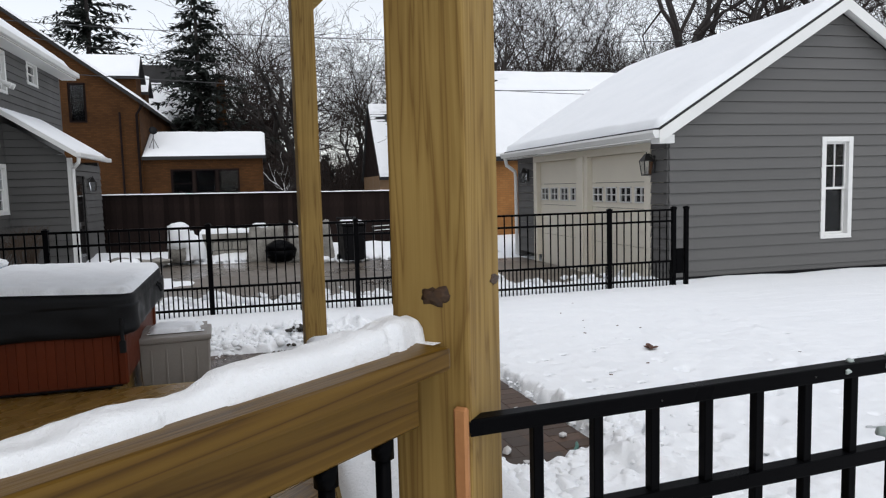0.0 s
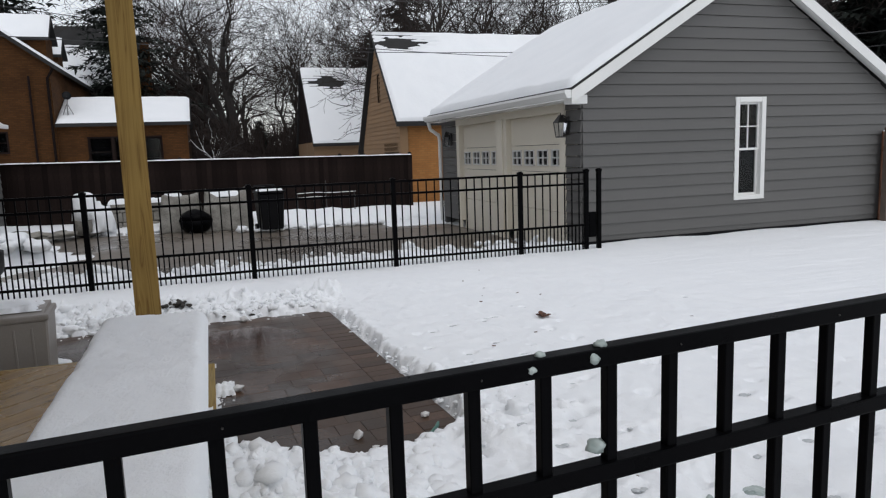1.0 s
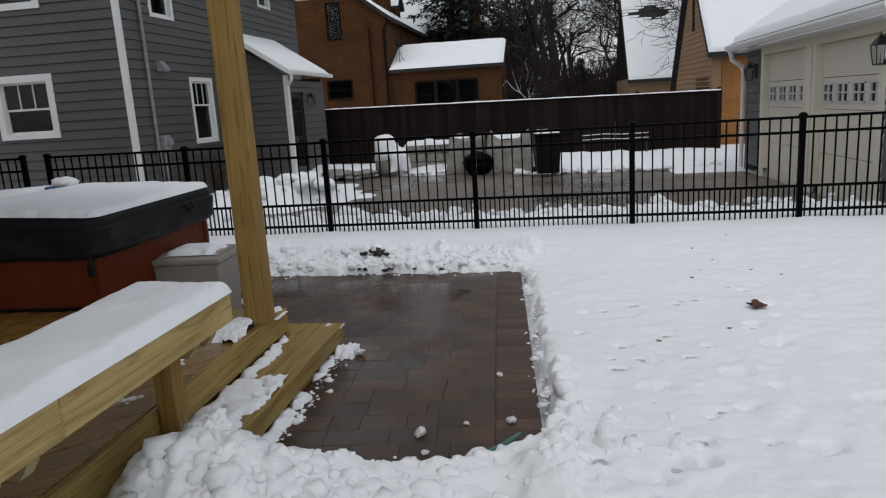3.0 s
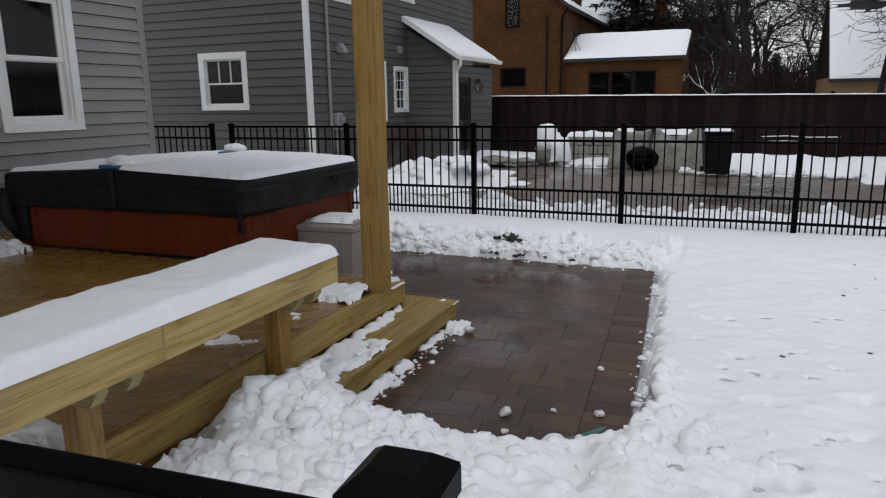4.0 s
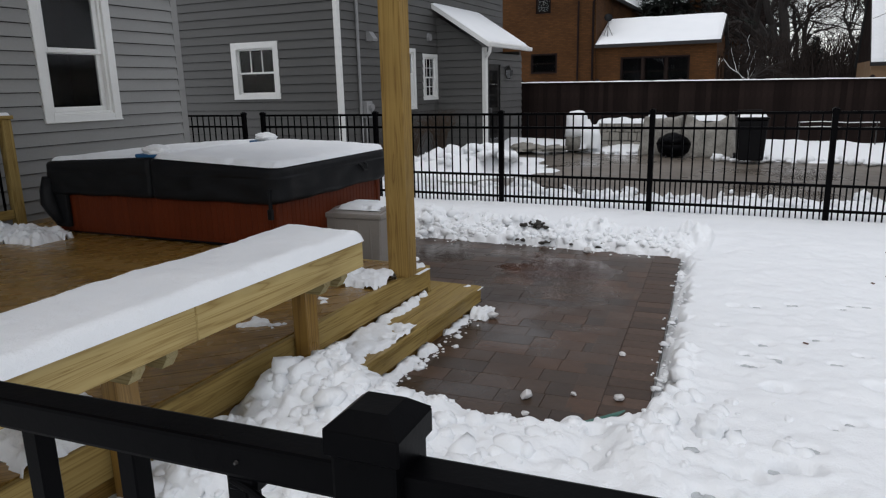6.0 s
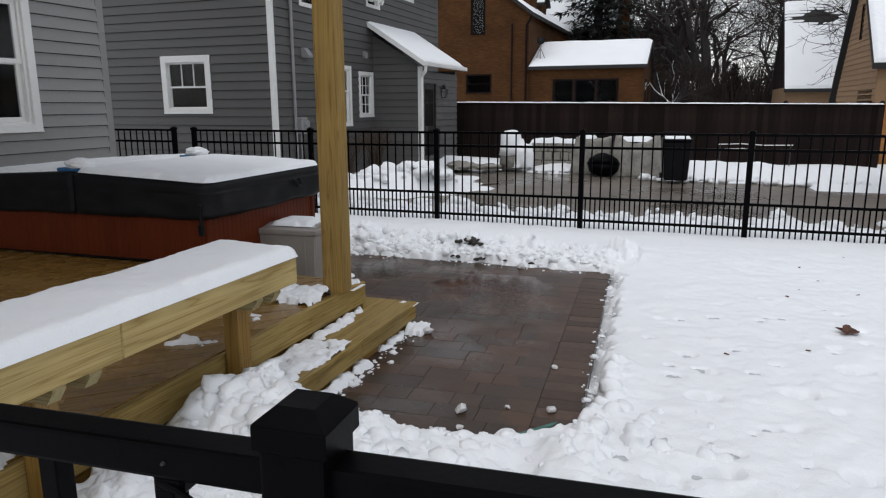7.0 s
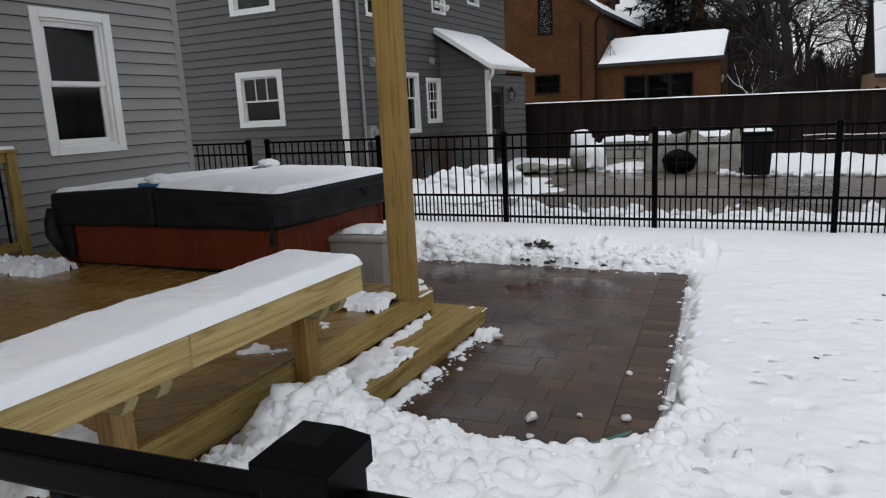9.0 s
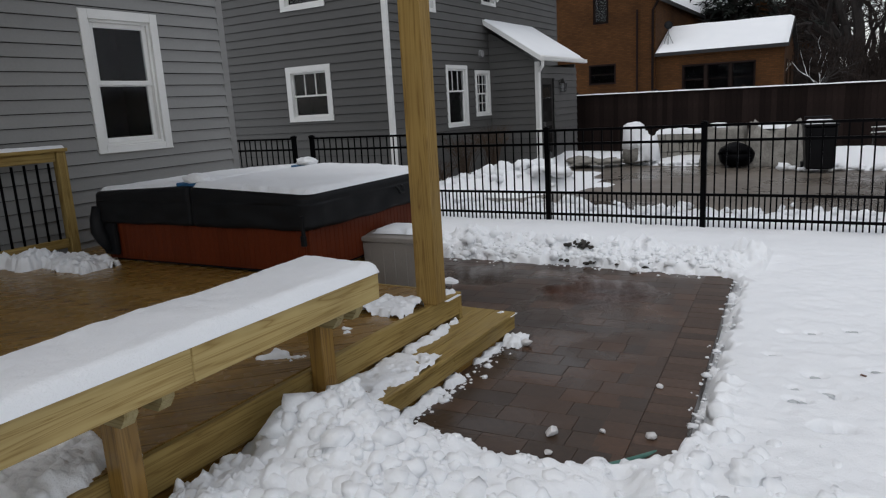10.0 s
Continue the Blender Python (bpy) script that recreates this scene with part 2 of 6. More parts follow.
_rough = mix(PAVER, _pool, ramp(PAVER, _p, [(0.36, (0.12,) * 3), (0.55, (0.4,) * 3)]), (0.025, 0.025, 0.025))
shade(PAVER, _c, _rough, noisy(PAVER, _v, 90, 4), 0.15, 0.004)

PAVER_RED = material("wet_red_paver", (0.16, 0.075, 0.05), 0.42, 0, 0.15)
_v = coords(PAVER_RED)
_info = PAVER_RED.node_tree.nodes.new("ShaderNodeObjectInfo")
_c = ramp(PAVER_RED, _info.outputs["Random"], [(0, (0.055, 0.036, 0.026)), (0.5, (0.074, 0.047, 0.033)), (1, (0.1, 0.063, 0.045))])
_c = mix(PAVER_RED, 1.0, _c, ramp(PAVER_RED, noisy(PAVER_RED, _v, 24, 5), [(0.25, (0.7, 0.7, 0.7)), (0.75, (1.2, 1.18, 1.15))]), "MULTIPLY")
shade(PAVER_RED, _c, None, noisy(PAVER_RED, _v, 90, 4), 0.22, 0.004)

CONCRETE = material("wet_concrete", (0.17, 0.15, 0.13), 0.4, 0, 0.35)
_v = coords(CONCRETE)
_p, _q = noisy(CONCRETE, _v, 0.5, 5), noisy(CONCRETE, _v, 14, 5)
_c = mix(CONCRETE, 0.3, ramp(CONCRETE, _p, [(0.3, (0.085, 0.068, 0.052)), (0.7, (0.17, 0.138, 0.107))]), ramp(CONCRETE, _q, [(0.3, (0.1, 0.09, 0.08)), (0.7, (0.22, 0.2, 0.175))]))
shade(CONCRETE, _c, ramp(CONCRETE, _p, [(0.35, (0.16,) * 3), (0.6, (0.5,) * 3)]), _q, 0.2, 0.004)


# ---- building helpers ----
def thing(name, label, category, m=None, group="", kind=""):
    ob = new(name)
    ob.empty_display_size = 0.1
    if m is not None:
        ob.matrix_world = m
    return tagged(ob, label, category, group, kind)


def mesh_of(name, bm, mat, smooth=False):
    me = bpy.data.meshes.new(name)
    bm.to_mesh(me)
    bm.free()
    me.materials.append(mat)
    if smooth:
        me.polygons.foreach_set("use_smooth", [True] * len(me.polygons))
    return me


def part(name, bm, mat, parent=None, label="", smooth=False):
    ob = new(name, mesh_of(name, bm, mat, smooth))
    if parent is not None:
        ob.parent = parent
    return tagged(ob, label)


def share(name, me, parent, m, label=""):
    ob = new(name, me)
    ob.parent = parent
    ob.matrix_basis = m
    return tagged(ob, label)


def box(x0, x1, y0, y1, z0, z1, bevel=0.0, bm=None, m=None, segments=1):
    own = bmesh.new()
    bmesh.ops.create_cube(own, size=1.0)
    for v in own.verts:
        v.co = Vector(((x0 + x1) / 2 + v.co.x * (x1 - x0), (y0 + y1) / 2 + v.co.y * (y1 - y0), (z0 + z1) / 2 + v.co.z * (z1 - z0)))
    if bevel:
        bmesh.ops.bevel(own, geom=own.edges[:], offset=bevel, segments=segments, affect="EDGES", profile=0.6)
    if m is not None:
        own.transform(m)
    if bm is None:
        return own
    me = bpy.data.meshes.new("tmp")
    own.to_mesh(me)
    own.free()
    bm.from_mesh(me)
    bpy.data.meshes.remove(me)
    return bm


def prism(poly, y0, y1, axis="y", bm=None):
    """A polygon drawn in two axes and pushed along the third."""
    bm = bm or bmesh.new()

    def at(a, b, c):
        return {"y": (a, c, b), "x": (c, a, b), "z": (a, b, c)}[axis]

    lo = [bm.verts.new(at(a, b, y0)) for a, b in poly]
    hi = [bm.verts.new(at(a, b, y1)) for a, b in poly]
    n = len(poly)
    bm.faces.new(lo)
    bm.faces.new(list(reversed(hi)))
    for k in range(n):
        bm.faces.new((lo[k], hi[k], hi[(k + 1) % n], lo[(k + 1) % n]))
    bmesh.ops.recalc_face_normals(bm, faces=bm.faces[:])
    return bm


def tube(points, radii, sides=8, bm=None, caps=True):
    bm = bm or bmesh.new()
    rings = []
    pts = [Vector(p) for p in points]
    for k, p in enumerate(pts):
        d = (pts[min(k + 1, len(pts) - 1)] - pts[max(k - 1, 0)]).normalized()
        a = d.orthogonal().normalized() if not rings else (a - d * a.dot(d)).normalized()
        b = d.cross(a)
        r = radii[k] if isinstance(radii, (list, tuple)) else radii
        rings.append([bm.verts.new(p + r * (math.cos(2 * math.pi * s / sides) * a + math.sin(2 * math.pi * s / sides) * b)) for s in range(sides)])
    for u, w in zip(rings, rings[1:]):
        for s in range(sides):
            bm.faces.new((u[s], u[(s + 1) % sides], w[(s + 1) % sides], w[s]))
    if caps:
        bm.faces.new(list(reversed(rings[0])))
        bm.faces.new(rings[-1])
    return bm


# smooth lattice noise on arrays
_lattice = np.random.RandomState(7).rand(256, 256)


def wave(x, y, scale, seed=0):
    x, y = np.asarray(x) * scale + 17.3 * seed, np.asarray(y) * scale + 9.1 * seed
    i, j = np.floor(x).astype(int), np.floor(y).astype(int)
    u, v = x - i, y - j
    u, v = u * u * (3 - 2 * u), v * v * (3 - 2 * v)
    g = lambda a, b: _lattice[a % 256, b % 256]
    return (g(i, j) * (1 - u) + g(i + 1, j) * u) * (1 - v) + (g(i, j + 1) * (1 - u) + g(i + 1, j + 1) * u) * v - 0.5


def billow(x, y, scale, seed=0, octaves=3):
    return sum(wave(x, y, scale * 2**k, seed + k) / 2**k for k in range(octaves))


def grid_mesh(name, X, Y, Z, mat, smooth=True):
    n, m = X.shape
    verts = np.stack([X, Y, Z], -1).reshape(-1, 3)
    i = (np.arange(n - 1)[:, None] * m + np.arange(m - 1)[None]).reshape(-1)
    faces = np.stack([i, i + m, i + m + 1, i + 1], 1)
    me = bpy.data.meshes.new(name)
    me.from_pydata(verts.tolist(), [], faces.tolist())
    me.materials.append(mat)
    if smooth:
        me.polygons.foreach_set("use_smooth", [True] * len(me.polygons))
    return me


def snow_sheet(x0, x1, y0, y1, thick, seed, step=0.02, ragged=0.03, soft=0.05, rough=0.3, mat=None, oval=False):
    """A pillow of snow over a rectangle, down to its support at z = 0."""
    nx, ny = max(int((x1 - x0) / step), 4), max(int((y1 - y0) / step), 4)
    X, Y = np.meshgrid(np.linspace(x0, x1, nx), np.linspace(y0, y1, ny), indexing="ij")
    edge = np.minimum(np.minimum(X - x0, x1 - X), np.minimum(Y - y0, y1 - Y))
    if oval:
        edge = (1 - np.hypot((2 * X - x0 - x1) / (x1 - x0), (2 * Y - y0 - y1) / (y1 - y0))) * min(x1 - x0, y1 - y0) / 2 + 0.1 * billow(X, Y, 7, seed) + 0.04 * billow(X, Y, 20, seed)
    edge = edge + ragged * np.minimum(billow(X, Y, 9, seed), 0.0) * 2
    rise = np.clip(edge / soft, 0, 1)
    rise = np.sqrt(1 - (1 - rise) ** 2)
    Z = rise * thick * (1 + rough * billow(X, Y, 2.5, seed + 3) + 0.35 * rough * billow(X, Y, 14, seed + 5)) - 0.006 * (rise < 0.02)
    return grid_mesh("snow", X, Y, Z, mat or SNOW)


def snow_on(name, label, m, *args, **kw):
    ob = new(name, snow_sheet(*args, **kw))
    ob.matrix_world = m
    return tagged(ob, label, "snow", kind="stuff")


def lump(bm, place, size, rnd, squash=0.7, detail=2, jag=1.0):
    own = bmesh.new()
    bmesh.ops.create_icosphere(own, subdivisions=detail, radius=1.0)
    o = Vector((rnd.random() * 50, rnd.random() * 50, rnd.random() * 50))
    a, b = rnd.uniform(0.75, 1.25), rnd.uniform(0.75, 1.25)
    for v in own.verts:
        k = 1 + jag * (0.55 * noise.noise(v.co * 1.5 + o) + 0.4 * noise.noise(v.co * 3.6 + o) + 0.25 * noise.noise(v.co * 7.5 + o))
        v.co = Vector((v.co.x * a, v.co.y * b, v.co.z * squash)) * k * size + Vector(place)
    me = bpy.data.meshes.new("tmp")
    own.to_mesh(me)
    own.free()
    bm.from_mesh(me)
    bpy.data.meshes.remove(me)


# ---- ground ----
PATIO = [(-1.3, 7.12), (0.6, 7.1), (1.98, 7.08), (2.08, 5.8), (2.18, 4.5), (2.2, 4.0), (2.03, 3.68), (1.6, 3.42), (1.3, 3.39), (1.05, 3.53), (0.8, 3.5), (0.5, 3.4), (0.5, 4.95), (-1.3, 4.95)]
DRIVE = [(-2.2, 10.35), (6.4, 10.1), (6.4, 15.8), (4.3, 16.5), (2.6, 17.0), (1.6, 17.9), (-0.6, 18.6), (-2.6, 19.2), (-3.7, 17.3), (-2.1, 16.4), (-1.3, 14.2), (-1.6, 12.9), (-2.6, 12.0), (-9, 11.6), (-9, 10.3)]


def inside(poly, X, Y):
    """Signed distance to a polygon, positive inside."""
    best = np.full(X.shape, 1e9)
    odd = np.zeros(X.shape, bool)
    for (ax, ay), (bx, by) in zip(poly, poly[1:] + poly[:1]):
        ex, ey = bx - ax, by - ay
        k = np.clip(((X - ax) * ex + (Y - ay) * ey) / (ex * ex + ey * ey), 0, 1)
        best = np.minimum(best, np.hypot(X - ax - k * ex, Y - ay - k * ey))
        cross = ((ay > Y) != (by > Y)) & (X < ex * (Y - ay) / (ey if ey else 1e-9) + ax)
        odd ^= cross
    return np.where(odd, best, -best)


def bump_at(X, Y, x, y, r, h, power=1.0):
    return h * np.exp(-((((X - x) ** 2 + (Y - y) ** 2) / r**2) ** power))


_r = random.Random(4)
DRIPS = ((2.575, 5.61), (2.785, 5.7), (2.39, 5.115), (2.62, 4.86), (2.92, 5.02), (2.7, 4.63), (2.98, 4.65), (3.11, 4.81), (2.56, 4.47), (3.24, 5.8), (3.0, 3.94), (2.82, 3.62), (2.36, 3.42), (2.7, 3.41))
DENTS = [(x, y, _r.uniform(0.024, 0.036), _r.uniform(0.026, 0.036)) for x, y in DRIPS]
DENTS += [(_r.uniform(2.4, 5.4), _r.uniform(1.8, 6.3), _r.uniform(0.016, 0.034), _r.uniform(0.02, 0.034)) for _ in range(56)]


def snow_height(X, Y):
    Z = 0.075 + 0.03 * billow(X, Y, 0.9, 1) + 0.016 * billow(X, Y, 5, 2) + 0.009 * billow(X, Y, 15, 3, 2)
    # the plot falls gently towards the drive
    Z = Z - 0.2 * np.clip((Y - 9.3) / 6, 0, 1)
    # shovelled bank along the back of the patio
    back = np.exp(-(((Y - 7.5) / 0.27) ** 2)) * (X < 2.15) * (X > -3)
    Z = Z + back * (0.03 + 0.17 * np.abs(billow(X, Y, 3.6, 5)) + 0.17 * np.abs(billow(X, Y, 9, 6)) + 0.07 * billow(X, Y, 17, 7, 2))
    # bank on the lawn side of the patio
    side = np.exp(-(((X - 2.22) / 0.13) ** 2)) * (Y < 4.6) * (Y > 3.2)
    Z = Z + side * (0.01 + 0.08 * np.abs(billow(X, Y, 7, 8)) + 0.05 * np.abs(billow(X, Y, 15, 9)))
    # heap thrown up between the bench, the step and the rail
    heap = bump_at(X, Y, 0.68, 3.14, 0.3, 0.13, 2.0) + bump_at(X, Y, 0.9, 2.98, 0.36, 0.09, 1.8) + bump_at(X, Y, 1.25, 2.95, 0.4, 0.07, 1.5) + bump_at(X, Y, 1.35, 2.45, 0.6, 0.06) + bump_at(X, Y, 0.75, 2.42, 0.22, 0.09) + bump_at(X, Y, 0.68, 1.95, 0.22, 0.09)
    lumpy = np.clip(heap * 7, 0, 1)
    Z = Z + heap * (1 + 0.3 * billow(X, Y, 3.2, 11)) + lumpy * (0.09 * np.abs(billow(X, Y, 6.5, 15, 2)) + 0.07 * np.abs(billow(X, Y, 14, 17, 2)) + 0.02 * billow(X, Y, 34, 16, 2))
    front = np.exp(-(((Y - 3.28 - 0.1 * (X - 1.4) ** 2) / 0.2) ** 2)) * (X > 0.8) * (X < 2.3)
    Z = Z + front * (0.005 + 0.07 * np.abs(billow(X, Y, 6, 14)))
    # churned snow near the rail
    churn = np.exp(-(((X - 2.3) / 0.9) ** 2 - 0 * X)) * np.exp(-(((Y - 2.9) / 0.8) ** 2))
    Z = Z + churn * (0.06 * billow(X, Y, 5, 21, 3) + 0.03 * np.abs(billow(X, Y, 14, 22)))
    # prints and drips
    for x, y, r, deep in DENTS:
        Z = Z - bump_at(X, Y, x, y, r, deep, 1.6) - bump_at(X, Y, x + 1.3 * r, y + 0.008, r * 0.9, deep * 0.8, 1.6)
    for x, y in ((3.0, 3.1), (3.3, 3.6), (2.75, 3.45), (3.7, 4.1), (3.15, 4.4), (2.9, 2.6), (3.9, 3.2), (4.4, 4.7), (3.5, 4.9), (2.7, 4.2), (2.55, 3.3), (4.0, 2.7)):
        Z = Z - bump_at(X, Y, x, y, 0.05, 0.1, 2.0) - bump_at(X, Y, x + 0.08, y + 0.03, 0.035, 0.07)
    Z = Z - bump_at(X, Y, 2.03, 3.24, 0.1, 0.07, 1.6) - bump_at(X, Y, 2.0, 3.46, 0.045, 0.06, 1.6)
    Z = Z - bump_at(X, Y, 3.1, 2.5, 0.14, 0.07) - bump_at(X, Y, 2.84, 2.48, 0.09, 0.06)
    # rows of snow along the far fence, the drive's edges and the bed by the house
    row = np.exp(-(((Y - 10.0) / 0.35) ** 2)) * (X < 6.2)
    Z = Z + row * (0.05 + 0.22 * np.abs(billow(X, Y, 2.2, 31)))
    Z = Z + bump_at(X, Y, -2.3, 13.0, 0.7, 0.42) + bump_at(X, Y, -3.3, 12.9, 0.8, 0.25) + bump_at(X, Y, -4.0, 14.6, 1.1, 0.2)
    far = np.exp(-(((Y - 19.2) / 1.6) ** 2)) * (X > -5) * (X < 7)
    Z = Z + far * (0.22 + 0.3 * billow(X, Y, 0.8, 41))
    # bare places: patio and drive
    d = inside(PATIO, X, Y) + 0.09 * billow(X, Y, 5.5, 51) + 0.07 * billow(X, Y, 14, 52, 2)
    k = np.clip(0.5 + d / 0.13, 0, 1)
    k = k * k * (3 - 2 * k)
    Z = Z * (1 - k) + k * (-0.09)
    d = inside(DRIVE, X, Y) + 0.35 * billow(X, Y, 1.3, 61)
    k = np.clip(0.5 + d / 0.14, 0, 1)
    Z = Z * (1 - k) + k * (-0.33)
    # under the deck
    k = ((X < 0.49) & (X > -4.3) & (Y < 4.9) & (Y > 0.2)) * np.clip((0.49 - X) / 0.1, 0, 1)
    Z = Z * (1 - k) + k * np.minimum(Z, 0.1)
    roll = np.clip((np.hypot(X, Y - 10) - 40) / 60, 0, 1)
    return Z * (1 - roll) - 0.15 * roll


def spread(core, step, outer, grow=1.35):
    a = list(np.arange(core[0], core[1] + step, step))
    s, lo, hi = step, a[0], a[-1]
    head, tail = [], []
    while lo > -outer or hi < outer:
        s = min(s * grow, 90)
        lo, hi = lo - s, hi + s
        head.append(lo)
        tail.append(hi)
    return np.array(head[::-1] + a + tail)


xs = spread((-1.0, 5.2), 0.0135, 900, 1.16)
ys = spread((1.2, 8.0), 0.0135, 900, 1.16)
GX, GY = np.meshgrid(xs, ys, indexing="ij")
ground = new("ground", grid_mesh("ground", GX, GY, snow_height(GX, GY), SNOW))
tagged(ground, "trampled white snow over a flat back yard", "ground", kind="structure")

drive = new("road", grid_mesh("road", *np.meshgrid(np.linspace(-11, 6.28, 60), np.linspace(9.7, 20, 50), indexing="ij"), np.zeros((60, 50)), CONCRETE))
for v in drive.data.vertices:
    v.co.z = -0.1 + 0.012 * noise.noise(Vector((v.co.x * 0.5, v.co.y * 0.5, 0))) - 0.07 * min(max((v.co.y - 10) / 6, 0), 1)
tagged(drive, "wet brown-grey concrete driveway cleared of snow", "driveway", kind="structure")


# ---- walls clad in boards ----
def wall_frame(x, y, z, facing):
    """Local axes of a wall: u along it (to the right for one who faces it), v up, and out of it."""
    return pose(x, y, z, 0, 0, {"south": 0, "east": 90, "north": 180, "west": 270}[facing])


def clad(parent, m, u0, u1, height, openings, mat, pitch=0.175, left=None, right=None, name="siding_board", gap=0.008):
    """Lapped boards on a wall from u0 to u1, cut round the openings; left and right give the ends at a height."""
    left = left or (lambda v: u0)
    right = right or (lambda v: u1)
    t0, t1 = 0.036, 0.014
    for k in range(int(height / pitch + 0.5)):
        v0, v1 = k * pitch, min((k + 1) * pitch, height)
        deep = lambda v: t0 + (t1 - t0) * (v - v0) / pitch
        cuts = sorted((a, b, c, d) for a, b, c, d in openings if c < v1 - 0.01 and d > v0 + 0.01)
        edges = [left(v0)] + [e for o in cuts for e in o[:2]] + [right(v0)]
        pieces = []
        for a, b in zip(edges[::2], edges[1::2]):
            if b - a < 0.02:
                continue
            hi_a = left(v1) if a == edges[0] else a
            hi_b = right(v1) if b == edges[-1] else b
            if hi_b - hi_a < 0.01:
                hi_a = hi_b = (hi_a + hi_b) / 2
            pieces.append((a, b, hi_a, hi_b, v0 + gap, v1))
        # narrow strips where an opening ends within a row
        for a, b, c, d in cuts:
            if c > v0 + 0.02:
                pieces.append((a, b, a, b, v0 + gap, c))
            if d < v1 - 0.02:
                pieces.append((a, b, a, b, d, v1))
        for a, b, hi_a, hi_b, lo, hi in pieces:
            bm = bmesh.new()
            vs = [bm.verts.new(p) for p in ((a, -deep(lo), lo), (b, -deep(lo), lo), (hi_b, -deep(hi), hi), (hi_a, -deep(hi), hi), (a, 0, lo), (b, 0, lo), (hi_b, 0, hi), (hi_a, 0, hi))]
            for f in ((0, 1, 2, 3), (4, 7, 6, 5), (0, 4, 5, 1), (1, 5, 6, 2), (3, 2, 6, 7), (0, 3, 7, 4)):
                bm.faces.new([vs[i] for i in f])
            ob = part(name, bm, mat, parent)
            ob.matrix_basis = m


def sheathing(parent, m, outline, openings, mat, thick=0.16, name="wall"):
    """The wall behind the boards: a slab with real openings, built from upright strips."""
    us = sorted({u for u, _ in outline} | {e for o in openings for e in o[:2]})
    top = lambda u: np.interp(u, [p[0] for p in outline], [p[1] for p in outline])
    bm = bmesh.new()
    for a, b in zip(us, us[1:]):
        mid = (a + b) / 2
        holes = sorted((c, d) for p, q, c, d in openings if p < mid < q)
        v = 0.0
        for c, d in holes + [(None, None)]:
            hi = (c, c) if c is not None else (float(top(a)), float(top(b)))
            if max(hi) > v + 1e-3:
                prism([(a, v), (b, v), (b, hi[1]), (a, hi[0])], 0.0, thick, "y", bm)
            if d is not None:
                v = d
    bmesh.ops.remove_doubles(bm, verts=bm.verts[:], dist=1e-4)
    ob = part(name, bm, mat, parent)
    ob.matrix_basis = m
    return ob


def window(parent, m, u0, u1, v0, v1, trim=0.09, split=0.5, upper=(1, 1), lower=(1, 1), name="window", paint=None, blind=False, jamb=0.0, stile=0.035):
    """A sash window in an opening: casing, sill, two sashes with bars, panes, and a box painted dark as the unlit room
    behind.
    """
    paint = paint or TRIM
    w = new(name)
    w.parent = parent
    w.matrix_basis = m
    for a, b, c, d in ((u0, u0 + trim, v0, v1), (u1 - trim, u1, v0, v1), (u0 + trim, u1 - trim, v1 - trim, v1), (u0 + trim, u1 - trim, v0, v0 + trim * 0.7)):
        part("casing", box(a, b, -0.04, 0.1, c, d, 0.004), paint, w)
    part("window_sill", box(u0, u1, -0.052, 0.02, v0 - 0.012, v0 + 0.002, 0.004), paint, w)
    a, b, c, d = u0 + trim, u1 - trim, v0 + trim * 0.7, v1 - trim
    if jamb:
        for p, q, r, t in ((a, a + jamb, c, d), (b - jamb, b, c, d), (a + jamb, b - jamb, c, c + jamb), (a + jamb, b - jamb, d - jamb, d)):
            part("jamb", box(p, q, -0.008, 0.1, r, t, 0.004), paint, w)
        a, b, c, d = a + jamb, b - jamb, c + jamb, d - jamb
    mid = c + (d - c) * split
    for lo, hi, depth, (nx, nz), label in ((c, mid + 0.02, 0.045, lower, "lower_sash"), (mid - 0.02, d, 0.02, upper, "upper_sash")):
        bm = bmesh.new()
        s = stile
        for p, q, r, t in ((a, a + s, lo, hi), (b - s, b, lo, hi), (a + s, b - s, lo, lo + s), (a + s, b - s, hi - s, hi)):
            box(p, q, depth, depth + 0.035, r, t, 0.003, bm)
        for k in range(1, nx):
            u = a + s + (b - a - 2 * s) * k / nx
            box(u - 0.009, u + 0.009, depth + 0.006, depth + 0.03, lo + s, hi - s, 0, bm)
        for k in range(1, nz):
            v = lo + s + (hi - lo - 2 * s) * k / nz
            box(a + s, b - s, depth + 0.008, depth + 0.028, v - 0.009, v + 0.009, 0, bm)
        sash = part(label, bm, paint, w)
        pane = part("pane", box(a + s - 0.004, b - s + 0.004, depth + 0.014, depth + 0.02, lo + s - 0.004, hi - s + 0.004), GLASS, sash)
        pane.visible_shadow = False
    # box painted near-black for the shade of an unlit interior
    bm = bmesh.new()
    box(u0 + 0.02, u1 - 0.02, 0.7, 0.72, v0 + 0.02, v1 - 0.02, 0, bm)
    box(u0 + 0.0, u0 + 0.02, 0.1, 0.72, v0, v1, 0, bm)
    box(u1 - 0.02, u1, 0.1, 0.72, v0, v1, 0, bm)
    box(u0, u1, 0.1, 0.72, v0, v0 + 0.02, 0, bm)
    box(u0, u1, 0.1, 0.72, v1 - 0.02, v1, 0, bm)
    part("dark_recess", bm, NEAR_BLACK, w)
    if blind:
        part("curtain", prism([(a + 0.02 + (b - a - 0.04) * k / 24, 0.14 + 0.012 * math.sin(k * 1.9)) for k in range(25)] + [(b - 0.02, 0.17), (a + 0.02, 0.17)], c + (d - c) * 0.45, d, "z"), CURTAIN, w, "pale curtain behind the glass")
    return w


